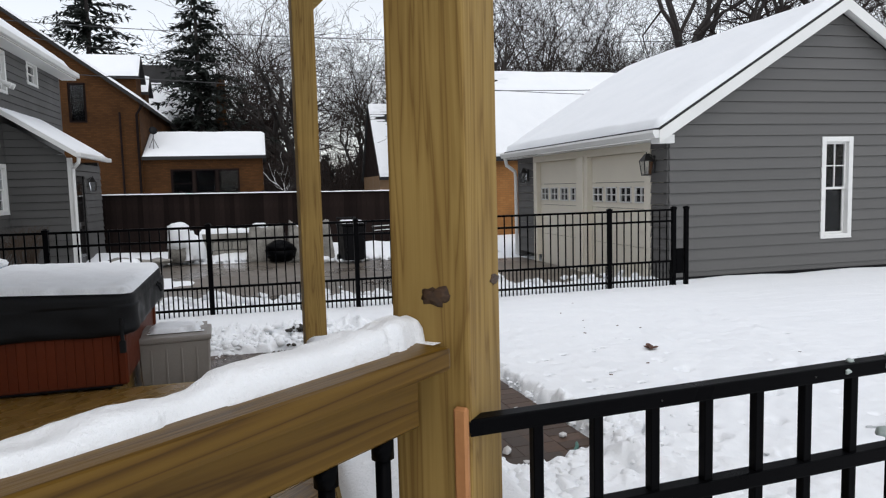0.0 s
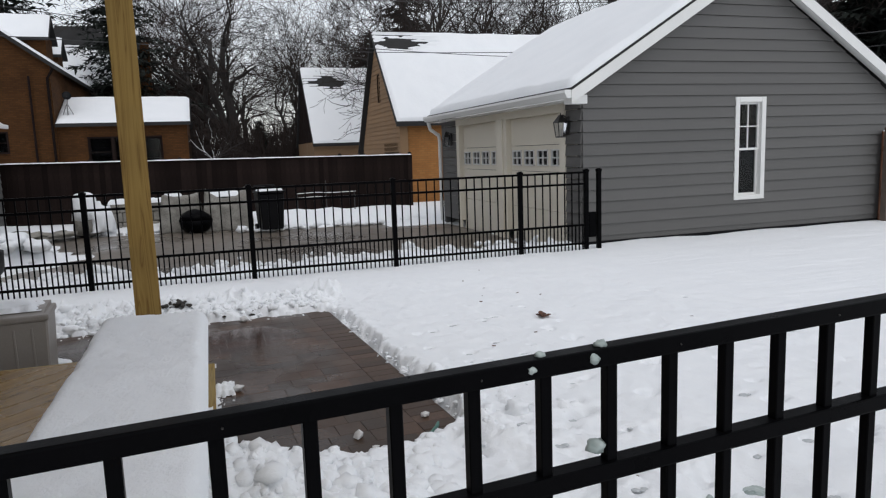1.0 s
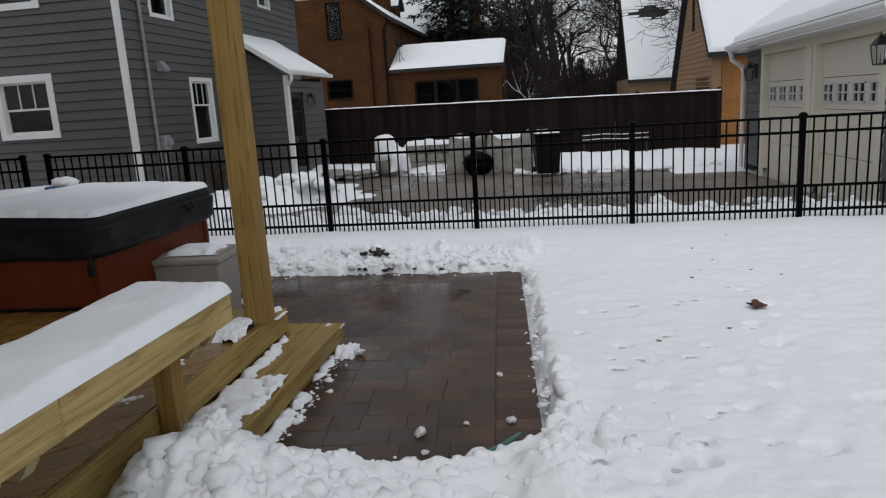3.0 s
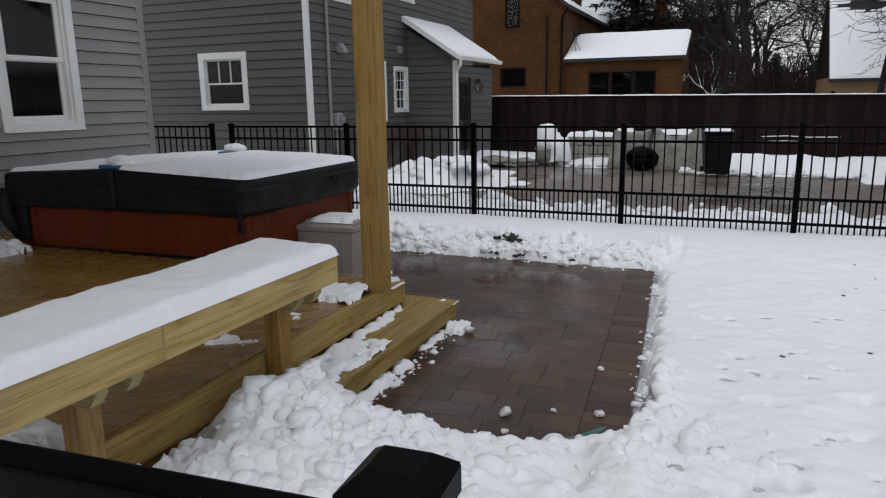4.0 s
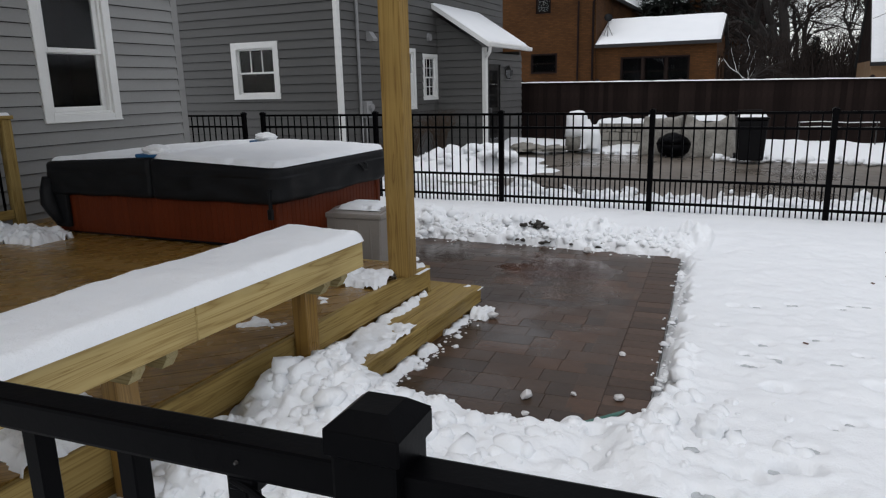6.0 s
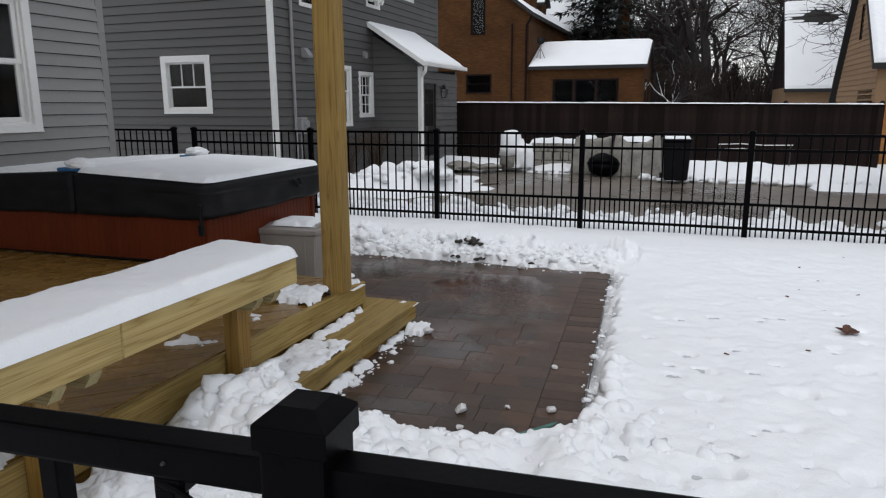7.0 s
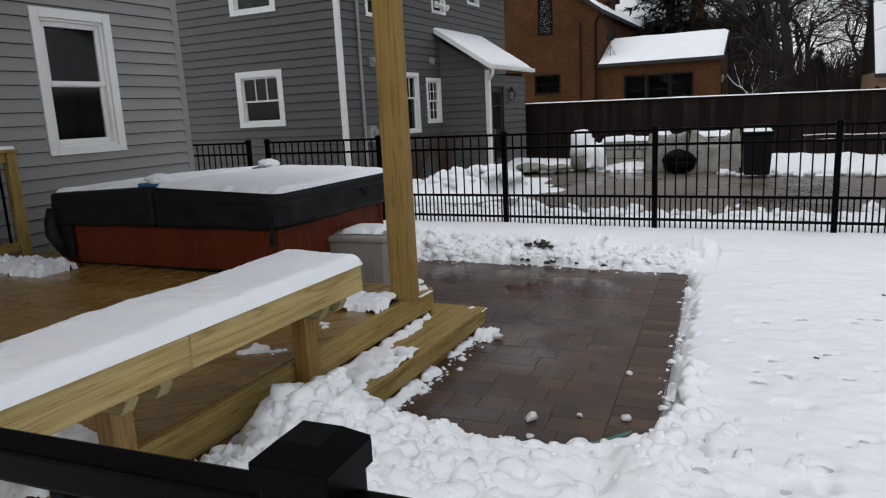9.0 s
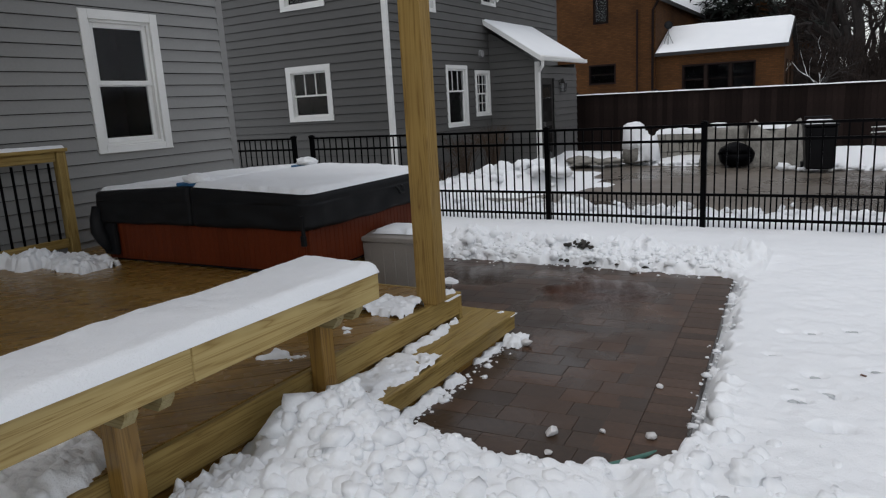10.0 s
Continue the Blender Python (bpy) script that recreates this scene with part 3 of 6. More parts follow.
def roof_slab(parent, p0, p1, p2, p3, thick, mat, name="roof", label=""):
    """A slab whose top is the quad p0 p1 p2 p3."""
    bm = bmesh.new()
    top = [bm.verts.new(p) for p in (p0, p1, p2, p3)]
    low = [bm.verts.new(Vector(p) - Vector((0, 0, thick))) for p in (p0, p1, p2, p3)]
    bm.faces.new(top)
    bm.faces.new(low[::-1])
    for k in range(4):
        bm.faces.new((top[k], low[k], low[(k + 1) % 4], top[(k + 1) % 4]))
    bmesh.ops.recalc_face_normals(bm, faces=bm.faces[:])
    return part(name, bm, mat, parent, label)


def roof_snow(p0, p1, p3, thick, seed, label, step=0.12, holes=(), inset=0.03):
    """Snow on a roof plane: p0 eave corner, p1 the other eave corner, p3 the ridge above p0. holes: bare places (u, v, ru, rv)."""
    p0, p1, p3 = Vector(p0), Vector(p1), Vector(p3)
    u, v = p1 - p0, p3 - p0
    lu, lv = u.length, v.length
    w = u.normalized().cross(v.normalized())
    if w.z < 0:
        w = -w
    m = Matrix((u.normalized(), v.normalized(), w)).transposed().to_4x4()
    m.translation = p0 + w * 0.003
    n1, n2 = max(int(lu / step), 6), max(int(lv / step), 6)
    X, Y = np.meshgrid(np.linspace(inset, lu - inset, n1), np.linspace(inset, lv - 0.01, n2), indexing="ij")
    e = np.minimum(np.minimum(X - inset, lu - inset - X), Y - inset + 0.0)
    rise = np.clip(e / 0.1, 0, 1)
    rise = np.sqrt(1 - (1 - rise) ** 2)
    Z = rise * thick * (1 + 0.35 * billow(X, Y, 1.3, seed))
    for hu, hv, ru, rv in holes:
        r = np.hypot((X - hu) / ru, (Y - hv) / rv) + 0.5 * billow(X * 0.7, Y * 5, 2.2, seed + 5) + 0.55 * np.abs(np.sin(Y * 16)) - 0.2
        Z = np.where(r < 1, -0.02, Z * np.clip((r - 1) / 0.25, 0.1, 1))
    ob = new("roof_snow", grid_mesh("roof_snow", X, Y, Z, SNOW_ROOF))
    ob.matrix_world = m
    return tagged(ob, label, "snow", kind="stuff")


# ---- the deck's own house ----
house = thing("house", "pale grey lap-sided house beside the wooden deck", "house")
M_E = wall_frame(-4.1, -4.0, 0, "east")     # u = y + 4
w1 = (9.41, 10.34, 1.29, 2.75)
sheathing(house, M_E, [(0, 5.6), (11.3, 5.6)], [w1], LAP_SHADE, 0.2)
clad(house, M_E, 0, 11.24, 5.6, [w1], SIDING_PALE, 0.132, gap=0.008)
window(house, M_E, *w1, trim=0.095, split=0.5, jamb=0.03, stile=0.05)
part("corner_board", box(-4.2, -4.07, 7.23, 7.33, 0, 5.6, 0.004), SIDING_PALE, house, "pale grey corner board")
part("back_wall", box(-11, -4.2, 7.1, 7.3, 0, 5.6), SIDING_PALE, house)
part("front_wall", box(-11, -4.3, -4.2, -4.0, 0, 5.6), SIDING_PALE, house)
part("side_wall", box(-11.2, -11, -4.0, 7.3, 0, 5.6), SIDING_PALE, house)
roof_slab(house, (-3.8, -4.4, 5.6), (-3.8, 7.6, 5.6), (-7.6, 7.6, 8.4), (-7.6, -4.4, 8.4), 0.15, ROOFING)
roof_slab(house, (-11.4, -4.4, 5.6), (-11.4, 7.6, 5.6), (-7.6, 7.6, 8.4), (-7.6, -4.4, 8.4), 0.15, ROOFING)

# ---- grey house across the drive ----
gh = thing("house", "grey lap-sided two-storey house with white windows and a side porch", "house")
HZ = -0.1
M_S = wall_frame(-12.0, 12.9, HZ, "south")   # u = x + 12
M_E = wall_frame(-5.45, 12.9, HZ, "east")    # u = y - 12.9
hw = (3.79, 5.05, 1.5, 2.68)
hup = (3.82, 5.05, 3.86, 5.06)
sheathing(gh, M_S, [(0, 5.35), (3.3, 7.9), (6.55, 5.35)], [hw, hup], LAP_SHADE, 0.16)
clad(gh, M_S, 0, 6.5, 5.3, [hw, hup], SLATE, 0.178)
window(gh, M_S, *hw, trim=0.135, split=0.47, upper=(3, 1))
window(gh, M_S, *hup, trim=0.135, split=0.47, upper=(3, 1))
sw, sw2 = (2.26, 3.3, 1.16, 2.58), (3.7, 4.53, 1.36, 2.48)
up1, up2, up3 = (1.04, 1.95, 3.71, 5.05), (4.22, 5.03, 4.09, 5.05), (6.5, 7.35, 4.55, 5.15)
sheathing(gh, M_E, [(0.165, 5.35), (9.3, 5.35)], [sw, sw2, up1, up2, up3], LAP_SHADE, 0.16)
clad(gh, M_E, 0.06, 9.3, 5.2, [sw, sw2, up1, up2, up3], SLATE, 0.178)
window(gh, M_E, *sw, split=0.6, upper=(3, 1))
window(gh, M_E, *sw2, upper=(3, 2), lower=(3, 2))
window(gh, M_E, *up1, split=0.5)
window(gh, M_E, *up2, split=0.5)
window(gh, M_E, *up3, split=0.5)
part("back_wall", box(-12, -5.45, 22.2, 22.36, HZ, 5.3), SLATE, gh)
part("side_wall", box(-12.16, -12, 12.9, 22.36, HZ, 5.3), SLATE, gh)
part("corner_board", box(-5.52, -5.415, 12.865, 12.96, HZ, 5.25, 0.004), TRIM, gh, "white corner board")
roof_slab(gh, (-5.05, 12.6, 5.2), (-5.05, 22.6, 5.2), (-8.75, 22.6, 8.0), (-8.75, 12.6, 8.0), 0.16, TRIM, label="snow-covered roof with white eaves")
roof_slab(gh, (-12.4, 12.6, 5.2), (-12.4, 22.6, 5.2), (-8.75, 22.6, 8.0), (-8.75, 12.6, 8.0), 0.16, TRIM)
part("gutter", box(-5.05, -4.95, 12.6, 22.6, 5.06, 5.19, 0.012), TRIM, gh, "white gutter")
part("soffit", box(-5.44, -5.05, 12.6, 22.6, 5.0, 5.03), TRIM, gh)
roof_snow((-5.05, 12.6, 5.2), (-5.05, 22.6, 5.2), (-8.75, 12.6, 8.0), 0.1, 3, "thin white snow on the house roof", 0.3)
part("downspout", tube([(-5.39, 13.55, 5.0), (-5.39, 13.55, 0.9), (-5.39, 13.55, 0.1)], 0.035, 8), GREY_METAL, gh, "grey downspout")
meter = part("meter_box", box(-5.43, -5.27, 13.62, 13.85, 0.95, 1.3, 0.02), GREY_METAL, gh, "grey meter box on the siding")
part("dial", tube([(-5.27, 13.735, 1.17), (-5.2, 13.735, 1.17)], 0.075, 14), GREY_METAL, meter)
part("vent_hood", prism([(-5.43, 2.55), (-5.43, 2.75), (-5.36, 2.75), (-5.25, 2.6), (-5.25, 2.55)], 13.95, 14.13, "y"), GREY_METAL, gh, "grey dryer vent hood")
flood = part("flood_light", box(-5.43, -5.37, 17.28, 17.44, 4.12, 4.28, 0.01), TRIM, gh, "white twin floodlight")
for y in (17.24, 17.48):
    part("lamp_head", tube([(-5.38, 17.36, 4.2), (-5.3, y, 4.18), (-5.2, y + 0.03, 4.12), (-5.14, y + 0.04, 4.09)], [0.02, 0.04, 0.065, 0.07], 10), TRIM, flood)
part("vent_cap", tube([(-5.43, 16.95, 2.78), (-5.36, 16.95, 2.78)], [0.1, 0.085], 14), GREY_METAL, gh, "small grey round vent cap")
part("conduit", tube([(-5.37, 13.72, 0.95), (-5.37, 13.72, 0.1)], 0.022, 6), GREY_METAL, gh)
# side porch
M_PS = wall_frame(-5.42, 17.45, HZ, "south")
M_PE = wall_frame(-4.1, 17.45, HZ, "east")
door_hole = (0.17, 1.05, 0.1, 2.2)
sheathing(gh, M_PS, [(0, 3.36), (1.3, 2.52)], [], LAP_SHADE, 0.1, "porch_wall")
clad(gh, M_PS, 0, 1.3, 3.4, [], SLATE, 0.178, right=lambda v: 1.3 if v < 2.62 else max(0.02, 1.3 * (3.42 - v) / 0.8))
sheathing(gh, M_PE, [(0.11, 2.48), (2.75, 2.48)], [door_hole], LAP_SHADE, 0.1, "porch_wall")
clad(gh, M_PE, 0.05, 2.75, 2.5, [door_hole], SIDING, 0.178)
part("porch_end_wall", box(-5.42, -4.1, 20.1, 20.2, HZ, 2.5), SLATE, gh)
door = part("door", box(-4.16, -4.12, 17.64, 18.48, 0.0, 2.1, 0.004), DARK_METAL, gh, "dark storm door")
for z0, z1 in ((0.15, 0.9), (1.0, 1.95)):
    part("door_panel", box(-4.125, -4.112, 17.76, 18.36, z0, z1, 0.003), GLASS, door)
part("door_handle", tube([(-4.1, 17.72, 1.0), (-4.05, 17.72, 1.0), (-4.05, 17.72, 0.86)], 0.01, 6), GREY_METAL, door)
part("corner_board", box(-4.17, -4.07, 17.415, 17.51, HZ, 2.5, 0.004), TRIM, gh, "white corner board")
roof_slab(gh, (-3.9, 17.15, 2.62), (-3.9, 20.35, 2.62), (-5.44, 20.35, 3.62), (-5.44, 17.15, 3.62), 0.12, TRIM, "porch_roof", "white-trimmed porch roof")
roof_snow((-3.9, 17.15, 2.62), (-3.9, 20.35, 2.62), (-5.42, 17.15, 3.61), 0.03, 5, "white snow on the porch roof", 0.08)
part("gutter", box(-3.9, -3.8, 17.15, 20.35, 2.5, 2.6, 0.012), TRIM, gh, "white porch gutter")
part("downspout", tube([(-3.86, 17.2, 2.5), (-3.88, 17.22, 2.38), (-4.03, 17.36, 2.26), (-4.04, 17.37, 2.1), (-4.04, 17.37, 0.1), (-3.9, 17.3, 0.0)], 0.042, 8), TRIM, gh, "white downspout with an elbow")


def wall_lantern(m, label):
    t = thing("wall_lantern", label, "lamp", m, "wall lanterns")
    part("back_plate", box(-0.05, 0.05, -0.02, 0.0, 0.02, 0.3, 0.004), DARK_METAL, t)
    part("arm", tube([(0, -0.01, 0.27), (0, -0.09, 0.33), (0, -0.13, 0.3)], 0.009, 6), DARK_METAL, t)
    bm = bmesh.new()
    bmesh.ops.create_cone(bm, cap_ends=True, segments=4, radius1=0.125, radius2=0.03, depth=0.11, matrix=pose(0, -0.13, 0.27, 0, 0, 45))
    part("cap", bm, DARK_METAL, t)
    part("finial", tube([(0, -0.13, 0.32), (0, -0.13, 0.36)], [0.014, 0.005], 6), DARK_METAL, t)
    bm = bmesh.new()
    for sx in (-1, 1):
        for sy in (-1, 1):
            tube([(sx * 0.08, -0.13 + sy * 0.08, 0.22), (sx * 0.055, -0.13 + sy * 0.055, 0.0)], 0.008, 4, bm)
    box(-0.06, 0.06, -0.19, -0.07, -0.02, 0.0, 0.003, bm)
    part("cage", bm, DARK_METAL, t)
    bm = bmesh.new()
    bmesh.ops.create_cone(bm, cap_ends=False, segments=4, radius1=0.075, radius2=0.108, depth=0.22, matrix=pose(0, -0.13, 0.11, 0, 0, 45))
    part("lantern_glass", bm, GLASS, t).visible_shadow = False
    part("candle_bulb", tube([(0, -0.13, 0.0), (0, -0.13, 0.12)], [0.014, 0.006], 8), GREY_METAL, t)
    return t


wall_lantern(wall_frame(-4.1, 18.85, 1.75, "east"), "black wall lantern beside the porch door")

# ---- garage ----
gar = thing("garage", "grey lap-sided garage with two cream doors and a snowy roof", "garage")
GZ = 0.0
M_G = wall_frame(6.3, 9.55, GZ, "south")     # u = x - 6.3
gw = (2.83, 3.45, 0.61, 2.285)
W, TOP, APEX = 6.18, 2.36, 4.32
sheathing(gar, M_G, [(0, TOP), (W / 2, APEX), (W, TOP)], [gw], LAP_SHADE, 0.14)
slope = (APEX - TOP) / (W / 2)
clad(gar, M_G, 0.0, W, APEX - 0.05, [gw], SIDING, 0.178, gap=0.004, left=lambda v: max(0.0, (v - TOP) / slope), right=lambda v: min(W, W - (v - TOP) / slope))
window(gar, M_G, *gw, trim=0.085, split=0.5, upper=(2, 2))
part("foundation", box(6.32, 12.46, 9.5, 9.52, -0.2, 0.1), NEAR_BLACK, gar, "dark foundation strip")
# door wall
M_W = wall_frame(6.3, 16.1, GZ, "west")      # u = 16.1 - y
d2, d1 = (3.8, 5.9, -0.3, 2.12), (1.2, 3.3, -0.3, 2.12)
sheathing(gar, M_W, [(0, 2.3), (6.41, 2.3)], [d2, d1], CREAM, 0.14)
clad(gar, M_W, 6.08, 6.55, 2.3, [], SIDING, 0.178)
clad(gar, M_W, 0.0, 1.0, 2.3, [], SIDING, 0.178)
for a, b in ((5.9, 6.08), (3.3, 3.8), (1.02, 1.2)):
    o = part("door_trim", box(a, b, -0.05, 0.0, -0.2, 2.12, 0.006), CREAM, gar)
    o.matrix_basis = M_W
o = part("column", box(3.43, 3.67, -0.085, -0.05, -0.2, 2.14, 0.01), CREAM, gar)
o.matrix_basis = M_W
o = part("lintel", box(1.02, 6.08, -0.055, 0.0, 2.12, 2.3, 0.006), CREAM, gar)
o.matrix_basis = M_W
for a, b, _, top in (d1, d2):
    gd = new("garage_door")
    gd.parent = gar
    gd.matrix_basis = M_W
    tagged(gd, "cream overhead garage door with a row of small windows")
    wz0, wz1 = 1.26, 1.54
    holes = []
    wide = (b - a) / 4
    for k in range(4):
        c = a + wide * (k + 0.5)
        holes.append((c - 0.2, c + 0.2, wz0, wz1))
    edges = [-0.2, 0.5, 1.16, 1.62, 2.12]
    for z0, z1 in zip(edges, edges[1:]):
        bm = bmesh.new()
        if z0 == 1.16:
            box(a + 0.005, b - 0.005, 0.06, 0.1, z0 + 0.004, wz0, 0.003, bm)
            box(a + 0.005, b - 0.005, 0.06, 0.1, wz1, z1 - 0.004, 0.003, bm)
            at = a + 0.005
            for p, q, _, _ in holes + [(b - 0.005, b, 0, 0)]:
                box(at, p, 0.06, 0.1, wz0, wz1, 0, bm)
                at = q
        else:
            box(a + 0.005, b - 0.005, 0.06, 0.1, z0 + 0.004, z1 - 0.004, 0.005, bm)
        part("door_section", bm, CREAM, gd)
    for p, q, r, t in holes:
        for e, f, g, h in ((p, p + 0.022, r, t), (q - 0.022, q, r, t), (p, q, r, r + 0.022), (p, q, t - 0.022, t), ((p + q) / 2 - 0.011, (p + q) / 2 + 0.011, r, t), (p, q, (r + t) / 2 - 0.011, (r + t) / 2 + 0.011)):
            part("window_bar", box(e, f, 0.045, 0.075, g, h, 0), TRIM, gd)
        part("pane", box(p, q, 0.08, 0.085, r, t), GLASS, gd).visible_shadow = False
    # flat near-black sheet in place of the garage's dim inside
    part("dark_recess", box(a, b, 0.5, 0.52, 0.0, 2.12), NEAR_BLACK, gd)
part("side_wall", box(12.34, 12.48, 9.7, 16.1, -0.2, 2.36), SIDING, gar)
part("back_wall", box(6.3, 12.48, 16.1, 16.24, -0.2, 2.36), SIDING, gar)
EX, EZ, RX, RZ = 6.0, 2.42, 9.39, 4.51
roof_slab(gar, (EX, 9.33, EZ), (EX, 16.4, EZ), (RX, 16.4, RZ), (RX, 9.33, RZ), 0.1, ROOFING)
roof_slab(gar, (2 * RX - EX, 9.33, EZ), (2 * RX - EX, 16.4, EZ), (RX, 16.4, RZ), (RX, 9.33, RZ), 0.1, ROOFING)
roof_snow((EX, 9.35, EZ), (EX, 16.4, EZ), (RX, 9.35, RZ), 0.1, 9, "smooth white snow on the garage roof", 0.09)
roof_snow((2 * RX - EX, 9.35, EZ), (2 * RX - EX, 16.4, EZ), (RX, 9.35, RZ), 0.1, 10, "smooth white snow on the garage roof", 0.2)
for s in (1, -1):
    bm = bmesh.new()
    quad = [(RX + s * (EX - RX), EZ - 0.03), (RX, RZ - 0.03), (RX, RZ - 0.22), (RX + s * (EX - RX), EZ - 0.22)]
    prism(quad, 9.315, 9.385, "y", bm)
    part("rake_board", bm, TRIM, gar, "white rake board")
    x0, x1 = sorted((RX + s * (EX - RX), RX + s * (6.3 - RX)))
    part("eave_return", box(x0, x1, 9.385, 9.56, EZ - 0.22, EZ - 0.09, 0.004), TRIM, gar)
    part("rake_soffit", prism([(RX + s * (EX - RX + 0.1), EZ - 0.05), (RX, RZ - 0.11), (RX, RZ - 0.14), (RX + s * (EX - RX + 0.1), EZ - 0.08)], 9.385, 9.56, "y"), TRIM, gar)
part("gutter", prism([(EX + 0.02, EZ - 0.02), (EX - 0.1, EZ - 0.02), (EX - 0.11, EZ - 0.06), (EX - 0.07, EZ - 0.14), (EX + 0.02, EZ - 0.14)], 9.33, 16.4, "y"), TRIM, gar, "white gutter")
part("soffit", box(EX + 0.02, 6.29, 9.57, 16.3, EZ - 0.17, EZ - 0.145), TRIM, gar)
part("downspout", tube([(5.95, 16.2, 2.3), (6.0, 16.2, 2.1), (6.2, 16.17, 1.95), (6.22, 16.17, 1.8), (6.22, 16.17, -0.1)], 0.045, 8), TRIM, gar, "white downspout with an elbow")
wall_lantern(wall_frame(6.27, 9.93, 1.74, "west"), "black wall lantern on the garage corner")
wall_lantern(wall_frame(6.27, 15.45, 1.68, "west"), "black wall lantern on the garage wall")


# ---- black metal fences ----
def picket_mesh(name, length, width=0.016):
    return mesh_of(name, box(-width / 2, width / 2, -width / 2, width / 2, 0, length, 0.0015), BLACK)


PICKET, PUPPY = picket_mesh("picket", 1.12), picket_mesh("short_picket", 0.36)
POST_ME = mesh_of("post", box(-0.03, 0.03, -0.03, 0.03, 0, 1.2, 0.004), BLACK)
_b = box(-0.036, 0.036, -0.036, 0.036, 1.185, 1.22, 0.003)
box(-0.024, 0.024, -0.024, 0.024, 1.22, 1.232, 0.005, _b)
CAP_ME = mesh_of("post_cap", _b, BLACK)


def fence_post(x, y, z=0.0, yaw=0.0, group="fence posts"):
    t = thing("fence_post", "square black metal fence post with a flat cap", "fence post", pose(x, y, z, 0, 0, yaw), group)
    share("post", POST_ME, t, pose(0, 0, 0))
    share("post_cap", CAP_ME, t, pose(0, 0, 0))
    return t


def fence_panel(a, b, z=0.0, puppy=True, label="black metal picket fence panel standing in the snow"):
    a, b = Vector(a), Vector(b)
    n = (b - a).length
    yaw = math.degrees(math.atan2(b.y - a.y, b.x - a.x))
    t = thing("metal_fence", label, "fence", pose(a.x, a.y, z, 0, 0, yaw), "fence panels")
    for zr in (1.165, 1.0, 0.4, 0.13) if puppy else (1.165, 1.0, 0.25):
        part("rail", box(0.03, n - 0.03, -0.014, 0.014, zr, zr + 0.03, 0.002), BLACK, t)
    k = max(int(round(n / 0.115)), 2)
    for i in range(1, k):
        share("picket", PICKET, t, pose(n * i / k, 0, 0.05))
    if puppy:
        for i in range(k):
            share("short_picket", PUPPY, t, pose(n * (i + 0.5) / k, 0, 0.05))
    return t


FY = 9.03
posts = [-6.3, -4.66, -4.3, -2.36, -0.52, 1.33, 3.17, 5.01, 6.06, 6.27]
for x in posts:
    fence_post(x, FY, 0.02)
for a, b in zip(posts, posts[1:]):
    if b - a > 0.5:
        fence_panel((a, FY, 0), (b, FY, 0), 0.02)
# gate leaf lock box
part("gate_latch", box(6.09, 6.22, 9.0, 9.06, 0.25, 0.62, 0.01), BLACK, thing("gate_latch", "black gate latch plate between two fence posts", "latch"))
# near rail
NA, NB = Vector((0.531, 0.976, 0)), Vector((2.363, 1.078, 0))
step_v = NB - NA
NYAW = math.degrees(math.atan2(step_v.y, step_v.x))
P3 = NB + step_v
NPICK = mesh_of("picket", box(-0.0095, 0.0095, -0.0095, 0.0095, 0, 1.15, 0.0015), BLACK)


RIVET = mesh_of("rivet", tube([(0, -0.0185, 0.003), (0, -0.015, 0.003)], [0.0012, 0.0022], 8), DARK_METAL)


def near_panel(a, b, lift=0.0):
    n = (b - a).length
    t = thing("metal_fence", "black metal picket fence panel with a channelled top rail", "fence", pose(a.x, a.y, lift, 0, 0, NYAW), "fence panels")
    tilt = Matrix.Rotation(-radians(0.8), 4, "Y")
    for z, h in ((1.233, 0.029), (1.05, 0.029), (0.3, 0.026), (0.12, 0.026)):
        bm = box(0.02 if lift else -0.02, n - 0.02, -0.016, 0.016, z, z + h, 0.0035, segments=2)
        rail = part("rail", bm, BLACK, t)
        rail.matrix_basis = pose(0, 0, z) @ tilt @ pose(0, 0, -z)
    for i in range(1, 16):
        share("picket", NPICK, t, pose(n * i / 16 - 0.008, 0, 0.09 + 0.014 * n * i / 16))
    for i in (3, 6, 9, 12, 15):
        share("rivet", RIVET, t, pose(n * i / 16, 0, 1.244 + 0.014 * n * i / 16))
    return t


near_panel(NA, NB)
near_panel(NB, P3, 0.0257)
for p, z in ((NB, 0.0), (P3, 0.02)):
    t = thing("fence_post", "square black metal fence post with a pyramid cap", "fence post", pose(p.x, p.y, z, 0, 0, NYAW), "fence posts")
    part("post", box(-0.0255, 0.0255, -0.0255, 0.0255, 0, 1.31, 0.003, segments=2), BLACK, t)
    bm = box(-0.029, 0.029, -0.029, 0.029, 1.3, 1.32, 0.0015)
    top = bmesh.new()
    bmesh.ops.create_cone(top, cap_ends=True, segments=4, radius1=0.0285 * 2**0.5, radius2=0.015 * 2**0.5, depth=0.011, matrix=pose(0, 0, 1.3255, 0, 0, 45))
    me = bpy.data.meshes.new("tmp")
    top.to_mesh(me)
    top.free()
    bm.from_mesh(me)
    part("post_cap", bm, BLACK, t)
cable = thing("cable", "thin black cable tied along the fence", "cable", pose(NB.x, NB.y, 0.031, 0, 0, NYAW))
part("cord", tube([(-0.125, 0.012, 1.222), (-0.122, -0.014, 1.222), (-0.105, -0.016, 1.219), (-0.07, -0.025, 1.211), (-0.03, -0.033, 1.2), (0.0, -0.034, 1.196), (0.034, -0.032, 1.2), (0.05, -0.016, 1.215), (0.045, 0.0, 1.23)], 0.003, 8), BLACK, cable)
part("tie", box(-0.128, -0.1, -0.015, 0.013, 1.213, 1.228, 0.003), BLACK, cable)


